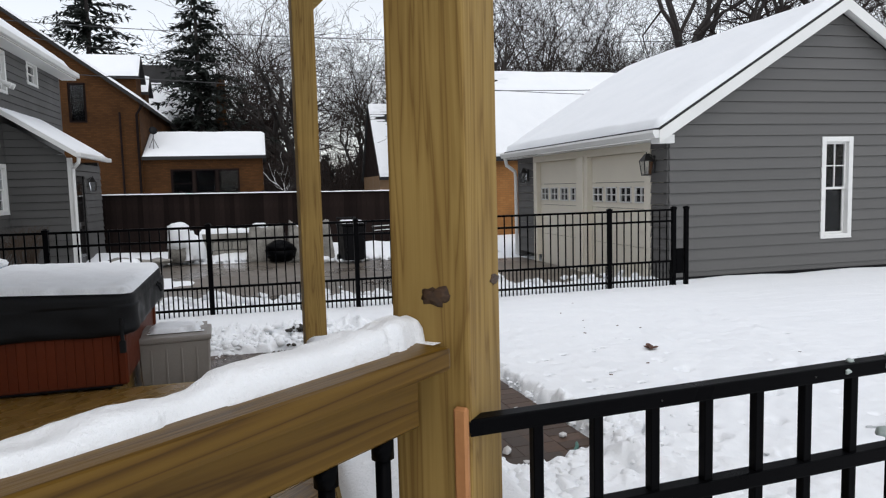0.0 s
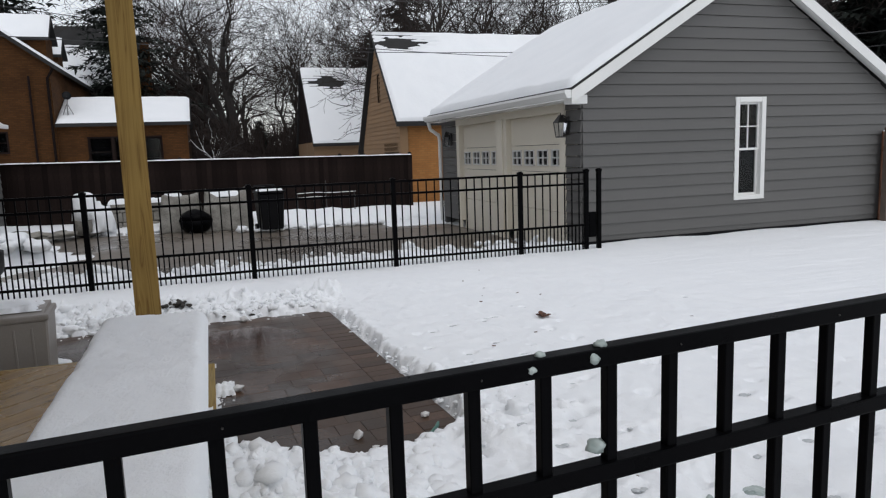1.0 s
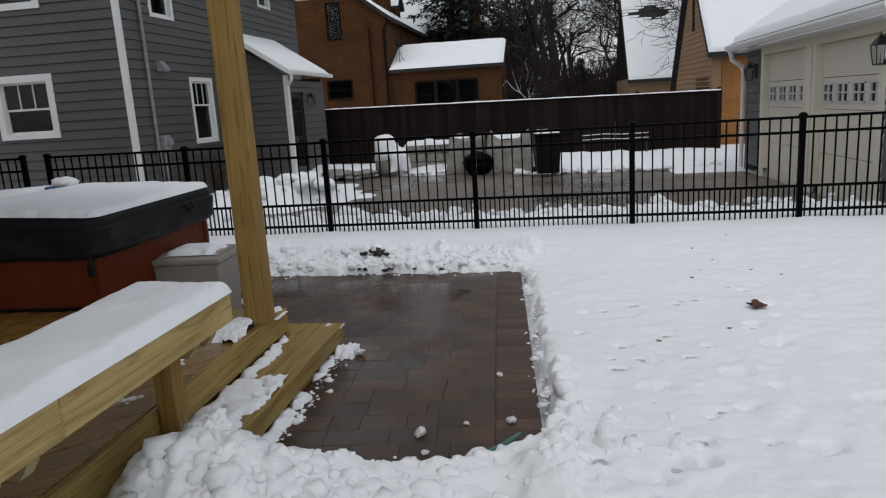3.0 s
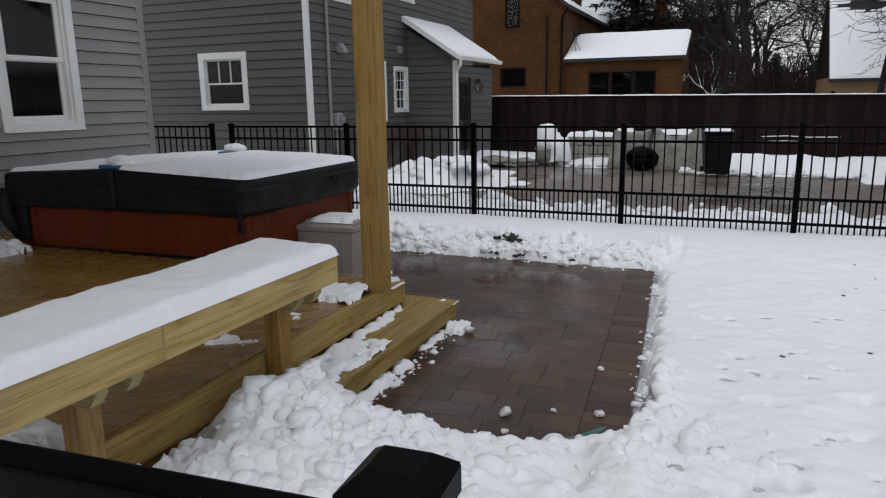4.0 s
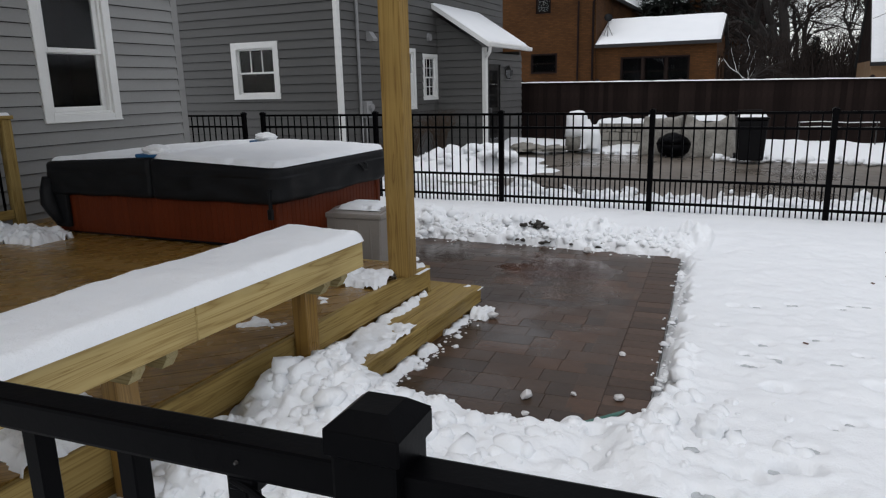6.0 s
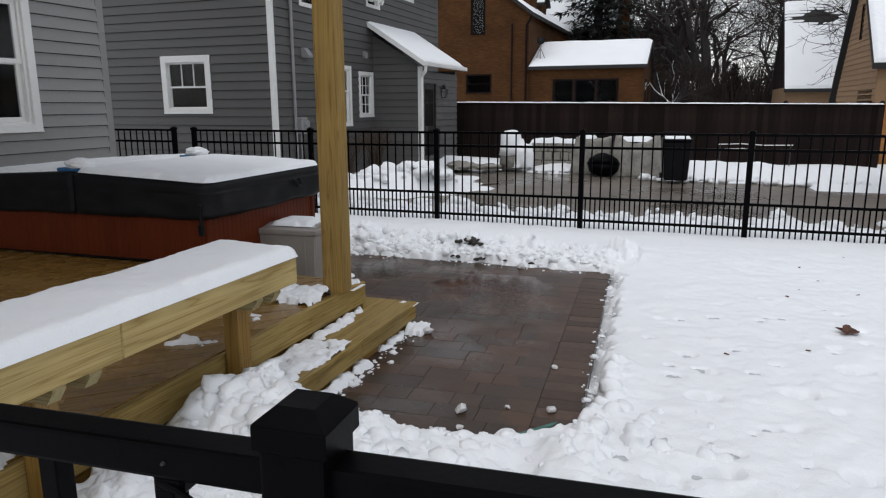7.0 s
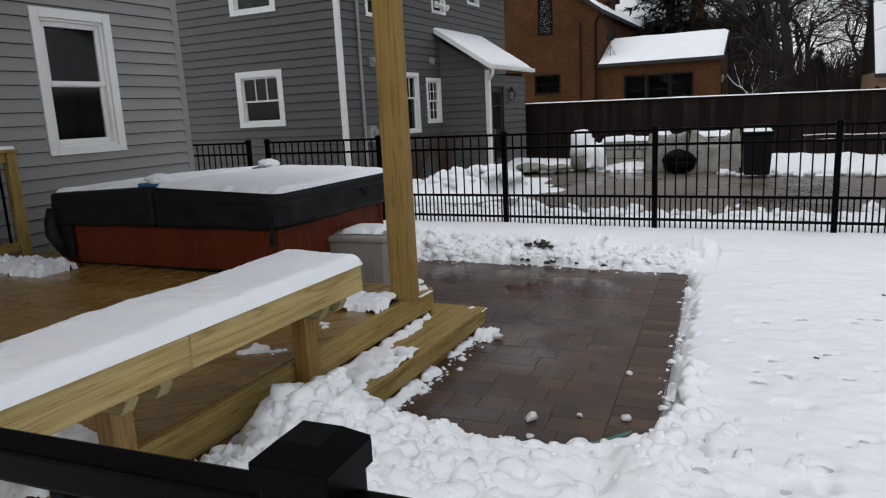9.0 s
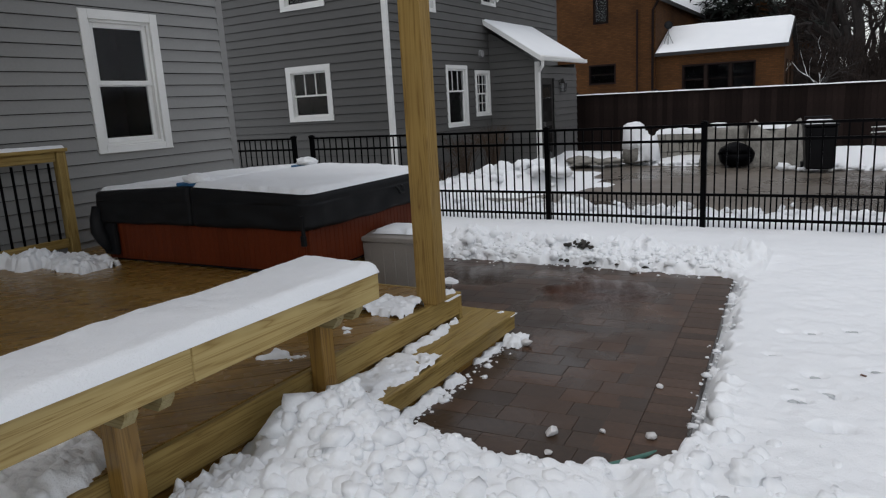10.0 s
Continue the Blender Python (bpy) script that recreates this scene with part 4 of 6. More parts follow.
# ---- deck ----
DZ = 0.36
deck = thing("deck", "low wet treated-pine deck with snow remnants", "deck", kind="structure")
# diagonal boards clipped to the deck's outline
DX0, DX1, DY0, DY1 = -4.05, 0.485, 0.3, 4.78


def clip(poly, nx, ny, c):
    out = []
    for (ax, ay), (bx, by) in zip(poly, poly[1:] + poly[:1]):
        da, db = nx * ax + ny * ay - c, nx * bx + ny * by - c
        if da <= 0:
            out.append((ax, ay))
        if (da < 0) != (db < 0):
            k = da / (da - db)
            out.append((ax + k * (bx - ax), ay + k * (by - ay)))
    return out


outline = [(DX0, DY0), (-0.25, DY0), (0.485, 1.035), (0.485, DY1), (DX0, DY1)]
wide, gap = 0.139, 0.005
k = 0
r2 = 0.5**0.5
c = -4.2
while c < 6.6:
    # strip c <= (y - x)/sqrt2 ... runs towards +x +y
    poly = clip(clip(outline, -r2, r2, c + wide), r2, -r2, -c)
    if len(poly) >= 3:
        clean = [p for i, p in enumerate(poly) if math.dist(p, poly[i - 1]) > 1e-4]
        if len(clean) >= 3:
            cx, cy = clean[0]
            bm = bmesh.new()
            turned = []
            for x, y in clean:
                turned.append(((x - cx) * r2 + (y - cy) * r2, -(x - cx) * r2 + (y - cy) * r2))
            prism(turned, -0.025, 0.0, "z", bm)
            ob = part("board", bm, WET_WOOD[0], deck)
            ob.matrix_basis = pose(cx, cy, DZ, 0, 0, 45)
    c += wide + gap
part("tub_pad", box(DX0, -0.85, 4.83, 6.6, 0.0, DZ - 0.02, 0.01), WET_WOOD[0], deck)
part("rim_board", box(0.487, 0.522, 1.1, 3.4, 0.19, 0.355, 0.004), WOOD[1], deck)
part("rim_board", box(0.487, 0.53, 3.402, 4.78, 0.21, 0.362, 0.004), WOOD[1], deck)
part("rim_board", box(-0.72, 0.53, 4.782, 4.82, 0.02, 0.355, 0.004), WOOD[0], deck)
part("skirt_board", box(0.455, 0.485, 1.1, 4.78, 0.0, 0.19), WET_WOOD[1], deck)
o = part("rim_board", box(0, 1.14, -0.02, 0.02, 0.1, 0.355, 0.004), WOOD[0], deck)
o.matrix_basis = pose(-0.25, 0.28, 0, 0, 0, 45)

step = thing("deck_step", "treated-pine step along the deck edge, half under snow", "step")
for a, b in ((0.535, 0.673), (0.678, 0.82)):
    part("tread", box(a, b, 3.42, 5.04, 0.15, 0.178, 0.004), WOOD[1], step)
part("tread", box(0.395, 0.531, 4.825, 5.04, 0.15, 0.178, 0.004), WOOD[1], step)
for a, b in ((3.42, 4.19), (4.193, 5.04)):
    part("fascia", box(0.776, 0.814, a, b, 0.06, 0.149, 0.004), WOOD[1], step)
part("riser", box(0.75, 0.774, 3.42, 5.0, -0.02, 0.149, 0.003), WET_WOOD[1], step)
part("end_board", box(0.4, 0.748, 4.98, 5.01, -0.02, 0.149, 0.004), WOOD[0], step)
part("end_board", box(0.6, 0.748, 3.43, 3.465, -0.02, 0.149, 0.004), WOOD[0], step)

bench = thing("bench", "treated-pine deck bench under a thick layer of snow", "bench")
BX0, BX1, BY0, BY1 = 0.38, 0.815, 1.18, 3.52
part("front_beam", box(BX1 - 0.038, BX1, BY0, 2.41, 0.69, 0.825, 0.005), BENCH_WOOD[1], bench)
part("front_beam", box(BX1 - 0.038, BX1, 2.4108, BY1, 0.69, 0.825, 0.005), BENCH_WOOD[1], bench)
part("back_beam", box(BX0, BX0 + 0.038, BY0, BY1, 0.69, 0.825, 0.005), BENCH_WOOD[1], bench)
part("end_beam", box(BX0 + 0.04, BX1 - 0.04, BY1 - 0.038, BY1, 0.69, 0.825, 0.005), BENCH_WOOD[0], bench)
for i in range(3):
    a = BX0 + 0.042 + i * 0.117
    part("slat", box(a, a + 0.113, BY0, BY1 - 0.04, 0.79, 0.828, 0.004), BENCH_WOOD[1], bench)
for y in (3.345, 2.26, 1.3):
    # legs take the darker wet pine to carry the shade under the seat
    leg = part("leg", box(0.525, 0.615, y - 0.045, y + 0.045, 0.0, 0.69, 0.005), WET_WOOD[2], bench, "wet brown leg, darkened for the shade under the bench")
    for s in (-1, 1):
        y0 = y + s * 0.072
        poly = [(0.42, 0.69), (0.765, 0.69), (0.765, 0.655), (0.735, 0.612), (0.455, 0.612), (0.42, 0.65)]
        part("bearer", prism(poly, y0 - 0.026, y0 + 0.026, "y"), PALE_WOOD, bench, "chamfered pale bearer")
snow_on("bench_snow", "smooth thick white snow on the bench", pose(0, 0, 0.828), BX0 - 0.012, BX1 + 0.012, BY0, BY1 - 0.005, 0.054, 2, 0.011, 0.008, 0.05, 0.34)


def post(name, label, x, y, z0, z1, w, yaw=0.0, wood=None):
    t = thing(name, label, "post", pose(x, y, z0, 0, 0, yaw))
    part("shaft", box(-w / 2, w / 2, -w / 2, w / 2, 0, z1 - z0, 0.006, segments=2), wood or WOOD[2], t)
    return t


p2 = post("timber_post", "tall square treated-pine post on the deck corner", 0.48, 4.52, DZ, 3.3, 0.14, 5.0, POST_WOOD)
part("knee_brace", box(0.0, 0.5, -0.02, 0.02, 0, 0.09, 0.004, m=pose(0.07, 0, 2.42, 0, -45, 0)), WOOD[0], p2, "diagonal knee brace")
pA = post("timber_post", "thick treated-pine post with knots beside the snowy rail", 0.506, 1.056, 0.05, 3.3, 0.14, 50, POST_WOOD)
for face, m, r in ((0, pose(-0.0705, -0.012, 1.413, 0, -90, 0), 0.0145), (1, pose(0.045, -0.0705, 1.428, 90, 0, 0), 0.012)):
    bm = bmesh.new()
    lump(bm, (0, 0, 0), r, random.Random(face + 3), 0.06, 3)
    kn = part("knot", bm, KNOT, pA, "dark brown knot", True)
    kn.matrix_basis = m @ Matrix.Diagonal((1.0 + 0.8 * face, 1.5 - 0.6 * face, 1, 1))
part("packing_strip", box(-0.085, -0.0705, -0.069, -0.045, 0.05, 1.235, 0.004), ORANGE_WOOD, pA, "orange-brown packing strip")
porch = thing("porch_roof", "plain timber porch roof carried by the deck posts", "roof", kind="structure")
part("roof_deck", prism([(-4.06, 4.3), (0.75, 3.62), (0.75, 3.52), (-4.06, 4.2)], 0.55, 4.75, "y"), WET_WOOD[1], porch)
beam = thing("beam", "treated-pine beam over the deck posts", "beam")
part("timber", box(0.4, 0.49, -0.5, 6.0, 3.302, 3.5, 0.005), WOOD[1], beam)

# diagonal railing next to the first post
rail = thing("deck_railing", "treated-pine railing with a snowy cap and black balusters", "railing", pose(0.435, 0.985, 0, 0, 0, 180 + 39))
part("cap_board", box(0.0, 1.5, -0.07, 0.07, 1.355, 1.393, 0.008, segments=2), SHADED_AMBER[0], rail)
part("top_rail", box(0.02, 1.5, -0.02, 0.02, 1.26, 1.354, 0.005), SHADED_AMBER[0], rail)
part("bottom_rail", box(0.02, 1.5, -0.02, 0.02, 0.44, 0.53, 0.005), SHADED_AMBER[0], rail)
BAL = mesh_of("baluster", tube([(0, 0, 0), (0, 0, 0.74)], 0.0125, 10), BLACK, True)
COLLAR = mesh_of("collar", tube([(0, 0, 0), (0, 0, 0.03)], 0.018, 10), BLACK, True)
for i in range(12):
    b = share("baluster", BAL, rail, pose(0.09 + 0.118 * i, 0, 0.525))
    share("collar", COLLAR, b, pose(0, 0, 0.705))
cap_snow = snow_on("rail_snow", "soft white snow along the rail cap", pose(0.435, 0.985, 1.393, 0, 0, 180 + 39), -0.045, 1.48, -0.062, 0.024, 0.038, 8, 0.005, 0.03, 0.035, 0.95)
# it piles up where the rail meets the post
for v in cap_snow.data.vertices:
    if v.co.z > 0.003:
        v.co.z *= 1 + 0.8 * math.exp(-(((v.co.x - 0.04) / 0.1) ** 2))

# railing by the house wall
rw = thing("deck_railing", "treated-pine railing with black balusters against the house", "railing", pose(-3.88, 4.86, DZ, 0, 0, -90))
part("end_post", box(-0.045, 0.045, -0.045, 0.045, 0, 0.99, 0.005), WOOD[2], rw)
part("cap_board", box(-0.06, 1.6, -0.065, 0.065, 0.99, 1.025, 0.006), WOOD[0], rw)
part("top_rail", box(0.05, 1.6, -0.02, 0.02, 0.9, 0.988, 0.004), WOOD[0], rw)
part("bottom_rail", box(0.05, 1.6, -0.02, 0.02, 0.06, 0.15, 0.004), WOOD[0], rw)
for i in range(12):
    share("baluster", BAL, rw, pose(0.12 + 0.115 * i, 0, 0.15))
snow_on("rail_snow", "little snow cap on the rail by the house", pose(-3.88, 4.86, DZ + 1.025, 0, 0, -90), -0.05, 1.2, -0.05, 0.06, 0.03, 9, 0.02, 0.06, 0.04, 0.5)

# ---- hot tub ----
TX, TY = 2.44, 1.7
M_T = pose(-0.7, 4.77, DZ, 0, 0, 2.0) @ pose(-TX, 0, 0)
tub = thing("hot_tub", "red-brown hot tub with a charcoal vinyl cover on the deck", "hot tub", M_T)
part("base", box(0.08, TX - 0.08, 0.08, TY - 0.08, 0.0, 0.05), NEAR_BLACK, tub)
part("shell_rim", box(0.03, TX - 0.03, 0.03, TY - 0.03, 0.44, 0.5, 0.01), VINYL, tub)
for side, length in (("front", TX), ("right", TY), ("back", TX), ("left", TY)):
    panel = part("side_panel", box(0.07, length - 0.07, 0.06, 0.085, 0.02, 0.45), CABINET, tub, "grooved red-brown panel")
    n = int((length - 0.14) / 0.055)
    wide_s = (length - 0.14) / n
    stave = mesh_of("stave", box(0.0006, wide_s - 0.0006, 0.052, 0.075, 0.03, 0.44, 0.0025), CABINET)
    for i in range(n):
        share("stave", stave, panel, pose(0.07 + wide_s * i, 0, 0))
    panel.matrix_basis = {"front": pose(0, 0, 0), "right": pose(TX, 0, 0, 0, 0, 90), "back": pose(TX, TY, 0, 0, 0, 180), "left": pose(0, TY, 0, 0, 0, 270)}[side]
for x, y in ((0.065, 0.065), (TX - 0.065, 0.065), (0.065, TY - 0.065), (TX - 0.065, TY - 0.065)):
    part("corner_post", box(x - 0.03, x + 0.03, y - 0.03, y + 0.03, 0.02, 0.45, 0.012), CABINET, tub)


def crown(x):
    """The cover is thickest at the hinge and falls to both sides."""
    return 0.055 * (1 - abs(2 * x / TX - 1))


def round_corner(x, y, r=0.1):
    """Draw a point of the cover's plan in where the corners are rounded."""
    cx, cy = min(max(x, r - 0.03), TX + 0.03 - r), min(max(y, r - 0.02), TY + 0.02 - r)
    a, b = x - cx, y - cy
    if abs(a) < 1e-6 or abs(b) < 1e-6:
        return x, y
    k = max(abs(a), abs(b)) / math.hypot(a, b)
    return cx + a * k, cy + b * k


def cover_half(x0, x1):
    bm = box(x0, x1, -0.02, TY + 0.02, 0.355, 0.635, 0.045, segments=3)
    bmesh.ops.subdivide_edges(bm, edges=[e for e in bm.edges if e.calc_length() > 0.15], cuts=26, use_grid_fill=True)
    for v in bm.verts:
        v.co.x, v.co.y = round_corner(v.co.x, v.co.y)
        if v.co.z < 0.56:
            out = 0.016 * noise.noise(Vector((v.co.x * 5, v.co.y * 5, v.co.z * 9))) + 0.026 * noise.noise(Vector((v.co.x * 2.2, v.co.y * 2.2, 3)))
            if v.co.y < 0.02:
                v.co.y -= out
            if v.co.x > TX - 0.02:
                v.co.x += out
            if v.co.z < 0.38:
                v.co.z += 0.025 * noise.noise(Vector((v.co.x * 3, v.co.y * 3, 8)))
        else:
            v.co.z += crown(v.co.x) * min(1, (v.co.z - 0.56) / 0.06)
    return part("cover", bm, VINYL, tub, "charcoal vinyl cover with a hanging skirt", True)


cover_a = cover_half(-0.03, TX / 2 - 0.002)
cover_b = cover_half(TX / 2 + 0.002, TX + 0.03)
for x, y, turn in ((TX + 0.03, 1.2, 90),):
    h = part("handle", tube([(-0.05, 0, 0.06), (-0.05, -0.03, 0.045), (-0.03, -0.045, 0.0), (0.03, -0.045, 0.0), (0.05, -0.03, 0.045), (0.05, 0, 0.06)], 0.012, 6), VINYL, cover_b, "grab strap")
    h.matrix_basis = pose(x, y, 0.49, 0, 0, turn)
part("clip_strap", box(TX - 0.055, TX - 0.035, -0.045, -0.015, 0.26, 0.48, 0.003), VINYL, tub, "black buckle strap")
part("buckle", box(TX - 0.065, TX - 0.025, -0.05, -0.018, 0.25, 0.33, 0.004), VINYL, tub)
# loose skirt and lifter strap hanging at the house end
bm = tube([(0.03, -0.01, 0.5), (0.01, -0.02, 0.38), (0.02, -0.03, 0.28), (0.06, -0.02, 0.2), (0.1, 0.0, 0.1)], [0.05, 0.065, 0.07, 0.06, 0.035], 10)
part("hanging_strap", bm, VINYL, tub, "black strap hanging from the cover", True)
part("lifter_bracket", box(0.02, 0.2, 0.0, 0.045, 0.06, 0.4, 0.02, segments=2), VINYL, tub, "black cover lifter bracket")
for y in (0.1, TY - 0.16):
    part("lid_strap", box(TX / 2 - 0.2, TX / 2 + 0.16, y - 0.06, y + 0.06, 0.682, 0.712, 0.008), BLUE, tub, "blue strap across the cover hinge")


def cover_snow(label, x0, x1, y0, y1, thick, seed, ragged, soft):
    ob = snow_on("cover_snow", label, M_T @ pose(0, 0, 0.639), x0, x1, y0, y1, thick, seed, 0.02, ragged, soft, 0.45)
    for v in ob.data.vertices:
        v.co.x, v.co.y = round_corner(v.co.x, v.co.y)
        v.co.z += crown(v.co.x)


cover_snow("thin white snow on the tub cover's right half", TX / 2 + 0.06, TX + 0.02, -0.01, TY, 0.04, 12, 0.03, 0.07)
cover_snow("thin white snow on the tub cover's left half", 0.0, TX / 2 - 0.15, 0.06, TY, 0.028, 13, 0.06, 0.08)
rnd_c = random.Random(29)
for y in (0.1, TY - 0.16):
    bm = bmesh.new()
    lump(bm, (0, 0, 0), 0.085, rnd_c, 0.6, 4, 0.35)
    for v in bm.verts:
        v.co = Vector((v.co.x * 1.75 + TX / 2 - 0.02, v.co.y * 0.85 + y, max(v.co.z, -0.03) + 0.738))
    clump = part("snow_clump", bm, SNOW, None, "", True)
    clump.matrix_world = M_T
    tagged(clump, "small clump of snow on a blue strap", "snow", "strap clumps")

# ---- storage box ----
sb = thing("storage_box", "taupe resin storage box with a snowy lid beside the tub", "storage box", pose(-0.79, 5.49, 0.0, 0, 0, 4))
bm = box(0.0, 0.52, 0.0, 0.42, 0.0, 0.5, 0.012)
for v in bm.verts:
    k = 0.93 + 0.07 * v.co.z / 0.5
    v.co.x, v.co.y = 0.26 + (v.co.x - 0.26) * k, 0.2 + (v.co.y - 0.2) * k
part("body", bm, RESIN, sb)
lid = part("lid", box(-0.012, 0.532, -0.015, 0.435, 0.495, 0.54, 0.012, segments=2), RESIN, sb)
part("lid_panel", prism([(-0.005, 0.538), (0.15, 0.565), (0.43, 0.565), (0.43, 0.538)], 0.02, 0.5, "x"), RESIN, lid)
for i in range(4):
    part("rib", box(0.08 + 0.11 * i, 0.095 + 0.11 * i, 0.0, 0.01, 0.1, 0.45, 0.002), RESIN, sb)
snow_on("lid_snow", "thin snow on the storage box lid", pose(-0.79, 5.49, 0.563, 0, 0, 4), 0.06, 0.48, 0.06, 0.4, 0.03, 15, 0.02, 0.08, 0.06, 0.5)

# ---- loose snow ----
rnd = random.Random(11)
bm = bmesh.new()
for _ in range(400):
    t = rnd.random()
    if t < 0.3:
        x, y = rnd.uniform(-0.9, 2.05), 7.08 + rnd.gauss(0, 0.07)
    elif t < 0.55:
        y = rnd.uniform(3.6, 7.0) if rnd.random() < 0.7 else rnd.uniform(3.5, 4.4)
        x = 2.46 - 0.07 * y + rnd.gauss(0, 0.03)
        s = rnd.uniform(0.004, 0.014) if y > 4.4 else rnd.uniform(0.006, 0.026)
        lump(bm, (x + 0.07, y, s * 0.7), s, rnd, 0.8, 2)
    elif t < 0.8:
        x = rnd.uniform(0.9, 2.1)
        y = 3.46 + 0.25 * (x - 1.45) ** 2 + rnd.gauss(0, 0.05)
    else:
        y = rnd.uniform(3.4, 5.0)
        x = 0.83 + abs(rnd.gauss(0, 0.04))
    s = rnd.uniform(0.004, 0.013) if rnd.random() < 0.9 else rnd.uniform(0.013, 0.028)
    lump(bm, (x, y, s * 0.2), s, rnd, 0.5, 2)
tagged(part("snow_crumbs", bm, SNOW, None, "", True), "scattered crumbs of snow along the patio edge", "snow", kind="stuff")
bm = bmesh.new()
for _ in range(700):
    x, y = rnd.choice(((0.68, 3.1), (0.9, 2.95), (0.95, 3.1), (0.7, 2.4), (1.3, 2.95), (1.6, 2.9), (2.25, 3.7), (1.2, 3.2)))
    x, y = x + rnd.gauss(0, 0.25), y + rnd.gauss(0, 0.25)
    if x < 0.62:
        x = 0.62 + rnd.random() * 0.2
    z = float(snow_height(np.array([[x]]), np.array([[y]]))[0, 0])
    if z < 0.05:
        continue
    s = rnd.uniform(0.008, 0.025) if rnd.random() < 0.7 else rnd.uniform(0.025, 0.065)
    lump(bm, (x, y, z - s * 0.3), s, rnd, 0.8, 2, 0.75)
tagged(part("snow_lumps", bm, SNOW, None, "", True), "broken lumps of snow thrown on the heap", "snow", kind="stuff")
bm = bmesh.new()
for _ in range(420):
    x, y = rnd.uniform(-0.9, 2.0), 7.13 + abs(rnd.gauss(0, 0.2))
    z = float(snow_height(np.array([[x]]), np.array([[y]]))[0, 0])
    s = rnd.uniform(0.012, 0.035) if rnd.random() < 0.8 else rnd.uniform(0.035, 0.065)
    lump(bm, (x, y, max(z, 0.0) - s * 0.2), s, rnd, 0.75, 2)
tagged(part("bank_lumps", bm, SNOW, None, "", True), "broken lumps of shovelled snow behind the patio", "snow", kind="stuff")
for x, y, z, size in ((1.567, 3.8, 0.0, 0.042), (2.0, 3.95, 0.0, 0.03), (1.9, 4.55, 0.0, 0.024), (1.78, 3.92, 0.0, 0.02), (1.62, 3.62, 0.0, 0.022), (0.95, 4.9, 0.0, 0.045), (1.1, 7.0, 0.0, 0.05), (2.45, 3.6, 0.08, 0.07)):
    bm = bmesh.new()
    if z:
        lump(bm, (x, y, z + size * 0.3), size, rnd, 0.85, 3, 0.6)
    else:
        lump(bm, (x, y, size * 0.45), size, rnd, 0.62, 1, 0.9)
        bmesh.ops.bevel(bm, geom=bm.edges[:], offset=size * 0.05, segments=1, affect="EDGES")
    tagged(part("snow_chunk", bm, SNOW if z else CHUNK_SNOW, None, "", bool(z)), "loose chunk of wet snow beside the patio edge" if z else "loose greyish chunk of snow on the wet patio", "snow", "snow chunks")


def crumbly(x0, x1, y0, y1, z, thick, seed, cover=0.5, holes=()):
    """Half-melted snow: a ragged height field that thins out to nothing."""
    n1, n2 = int((x1 - x0 + 0.08) / 0.009), int((y1 - y0 + 0.08) / 0.009)
    X, Y = np.meshgrid(np.linspace(x0 - 0.04, x1 + 0.04, n1), np.linspace(y0 - 0.04, y1 + 0.04, n2), indexing="ij")
    edge = np.minimum(np.minimum(X - x0, x1 - X), np.minimum(Y - y0, y1 - Y))
    m = edge / 0.05 + 1.5 * billow(X, Y, 8, seed) + 0.8 * billow(X, Y, 22, seed + 3) + 2 * (cover - 0.5)
    for hx, hy, hr in holes:
        m = m - 3.2 * np.exp(-(((X - hx) ** 2 + (Y - hy) ** 2) / hr**2))
    rise = np.clip(m * 0.8, 0, 1)
    rise = np.sqrt(1 - (1 - rise) ** 2)
    Z = rise * thick * (0.7 + 0.9 * np.abs(billow(X, Y, 10, seed + 1)) + 0.5 * np.abs(billow(X, Y, 26, seed + 2))) - 0.012 * (rise < 0.03)
    ob = new("snow_patch", grid_mesh("snow_patch", X, Y, Z, SNOW))
    ob.location.z = z
    return tagged(ob, "melting patch of crumbly snow on the boards", "snow", kind="stuff")


for patch in ((0.18, 0.46, 4.18, 4.42, DZ, 0.055, 41, 0.95), (0.47, 0.52, 4.63, 4.73, DZ, 0.04, 22, 0.6), (0.545, 0.575, 4.05, 4.7, 0.178, 0.035, 24, 0.6), (0.785, 0.83, 3.5, 4.25, 0.0, 0.045, 25, 0.6), (0.785, 0.805, 4.3, 4.86, 0.0, 0.03, 27, 0.5), (0.83, 0.9, 4.86, 4.96, 0.0, 0.06, 29, 0.8), (0.73, 0.79, 4.995, 5.02, 0.178, 0.008, 34, 0.4), (-3.7, -2.8, 4.25, 4.6, DZ, 0.08, 26, 0.6), (-3.9, -3.45, 4.1, 4.5, DZ, 0.11, 33, 0.6), (0.2, 0.38, 3.82, 3.95, DZ, 0.015, 28, 0.2), (-0.5, -0.3, 4.2, 4.4, DZ, 0.02, 30, 0.3), (0.15, 0.38, 3.32, 3.46, DZ, 0.02, 35, 0.4), (0.15, 0.47, 1.95, 2.35, DZ, 0.07, 31, 0.7), (-0.03, 0.07, 5.4, 5.5, 0.0, 0.055, 32, 0.8), (-0.42, -0.3, 6.15, 6.25, 0.0, 0.03, 36, 0.5), (0.55, 0.85, 2.3, 2.75, 0.12, 0.1, 37, 0.6)):
    crumbly(*patch)
crumbly(0.545, 0.765, 3.42, 4.04, 0.178, 0.035, 23, 0.8, ((0.62, 3.66, 0.035), (0.7, 3.78, 0.03), (0.74, 3.95, 0.035), (0.69, 3.98, 0.025), (0.66, 3.52, 0.05), (0.76, 3.84, 0.02)))
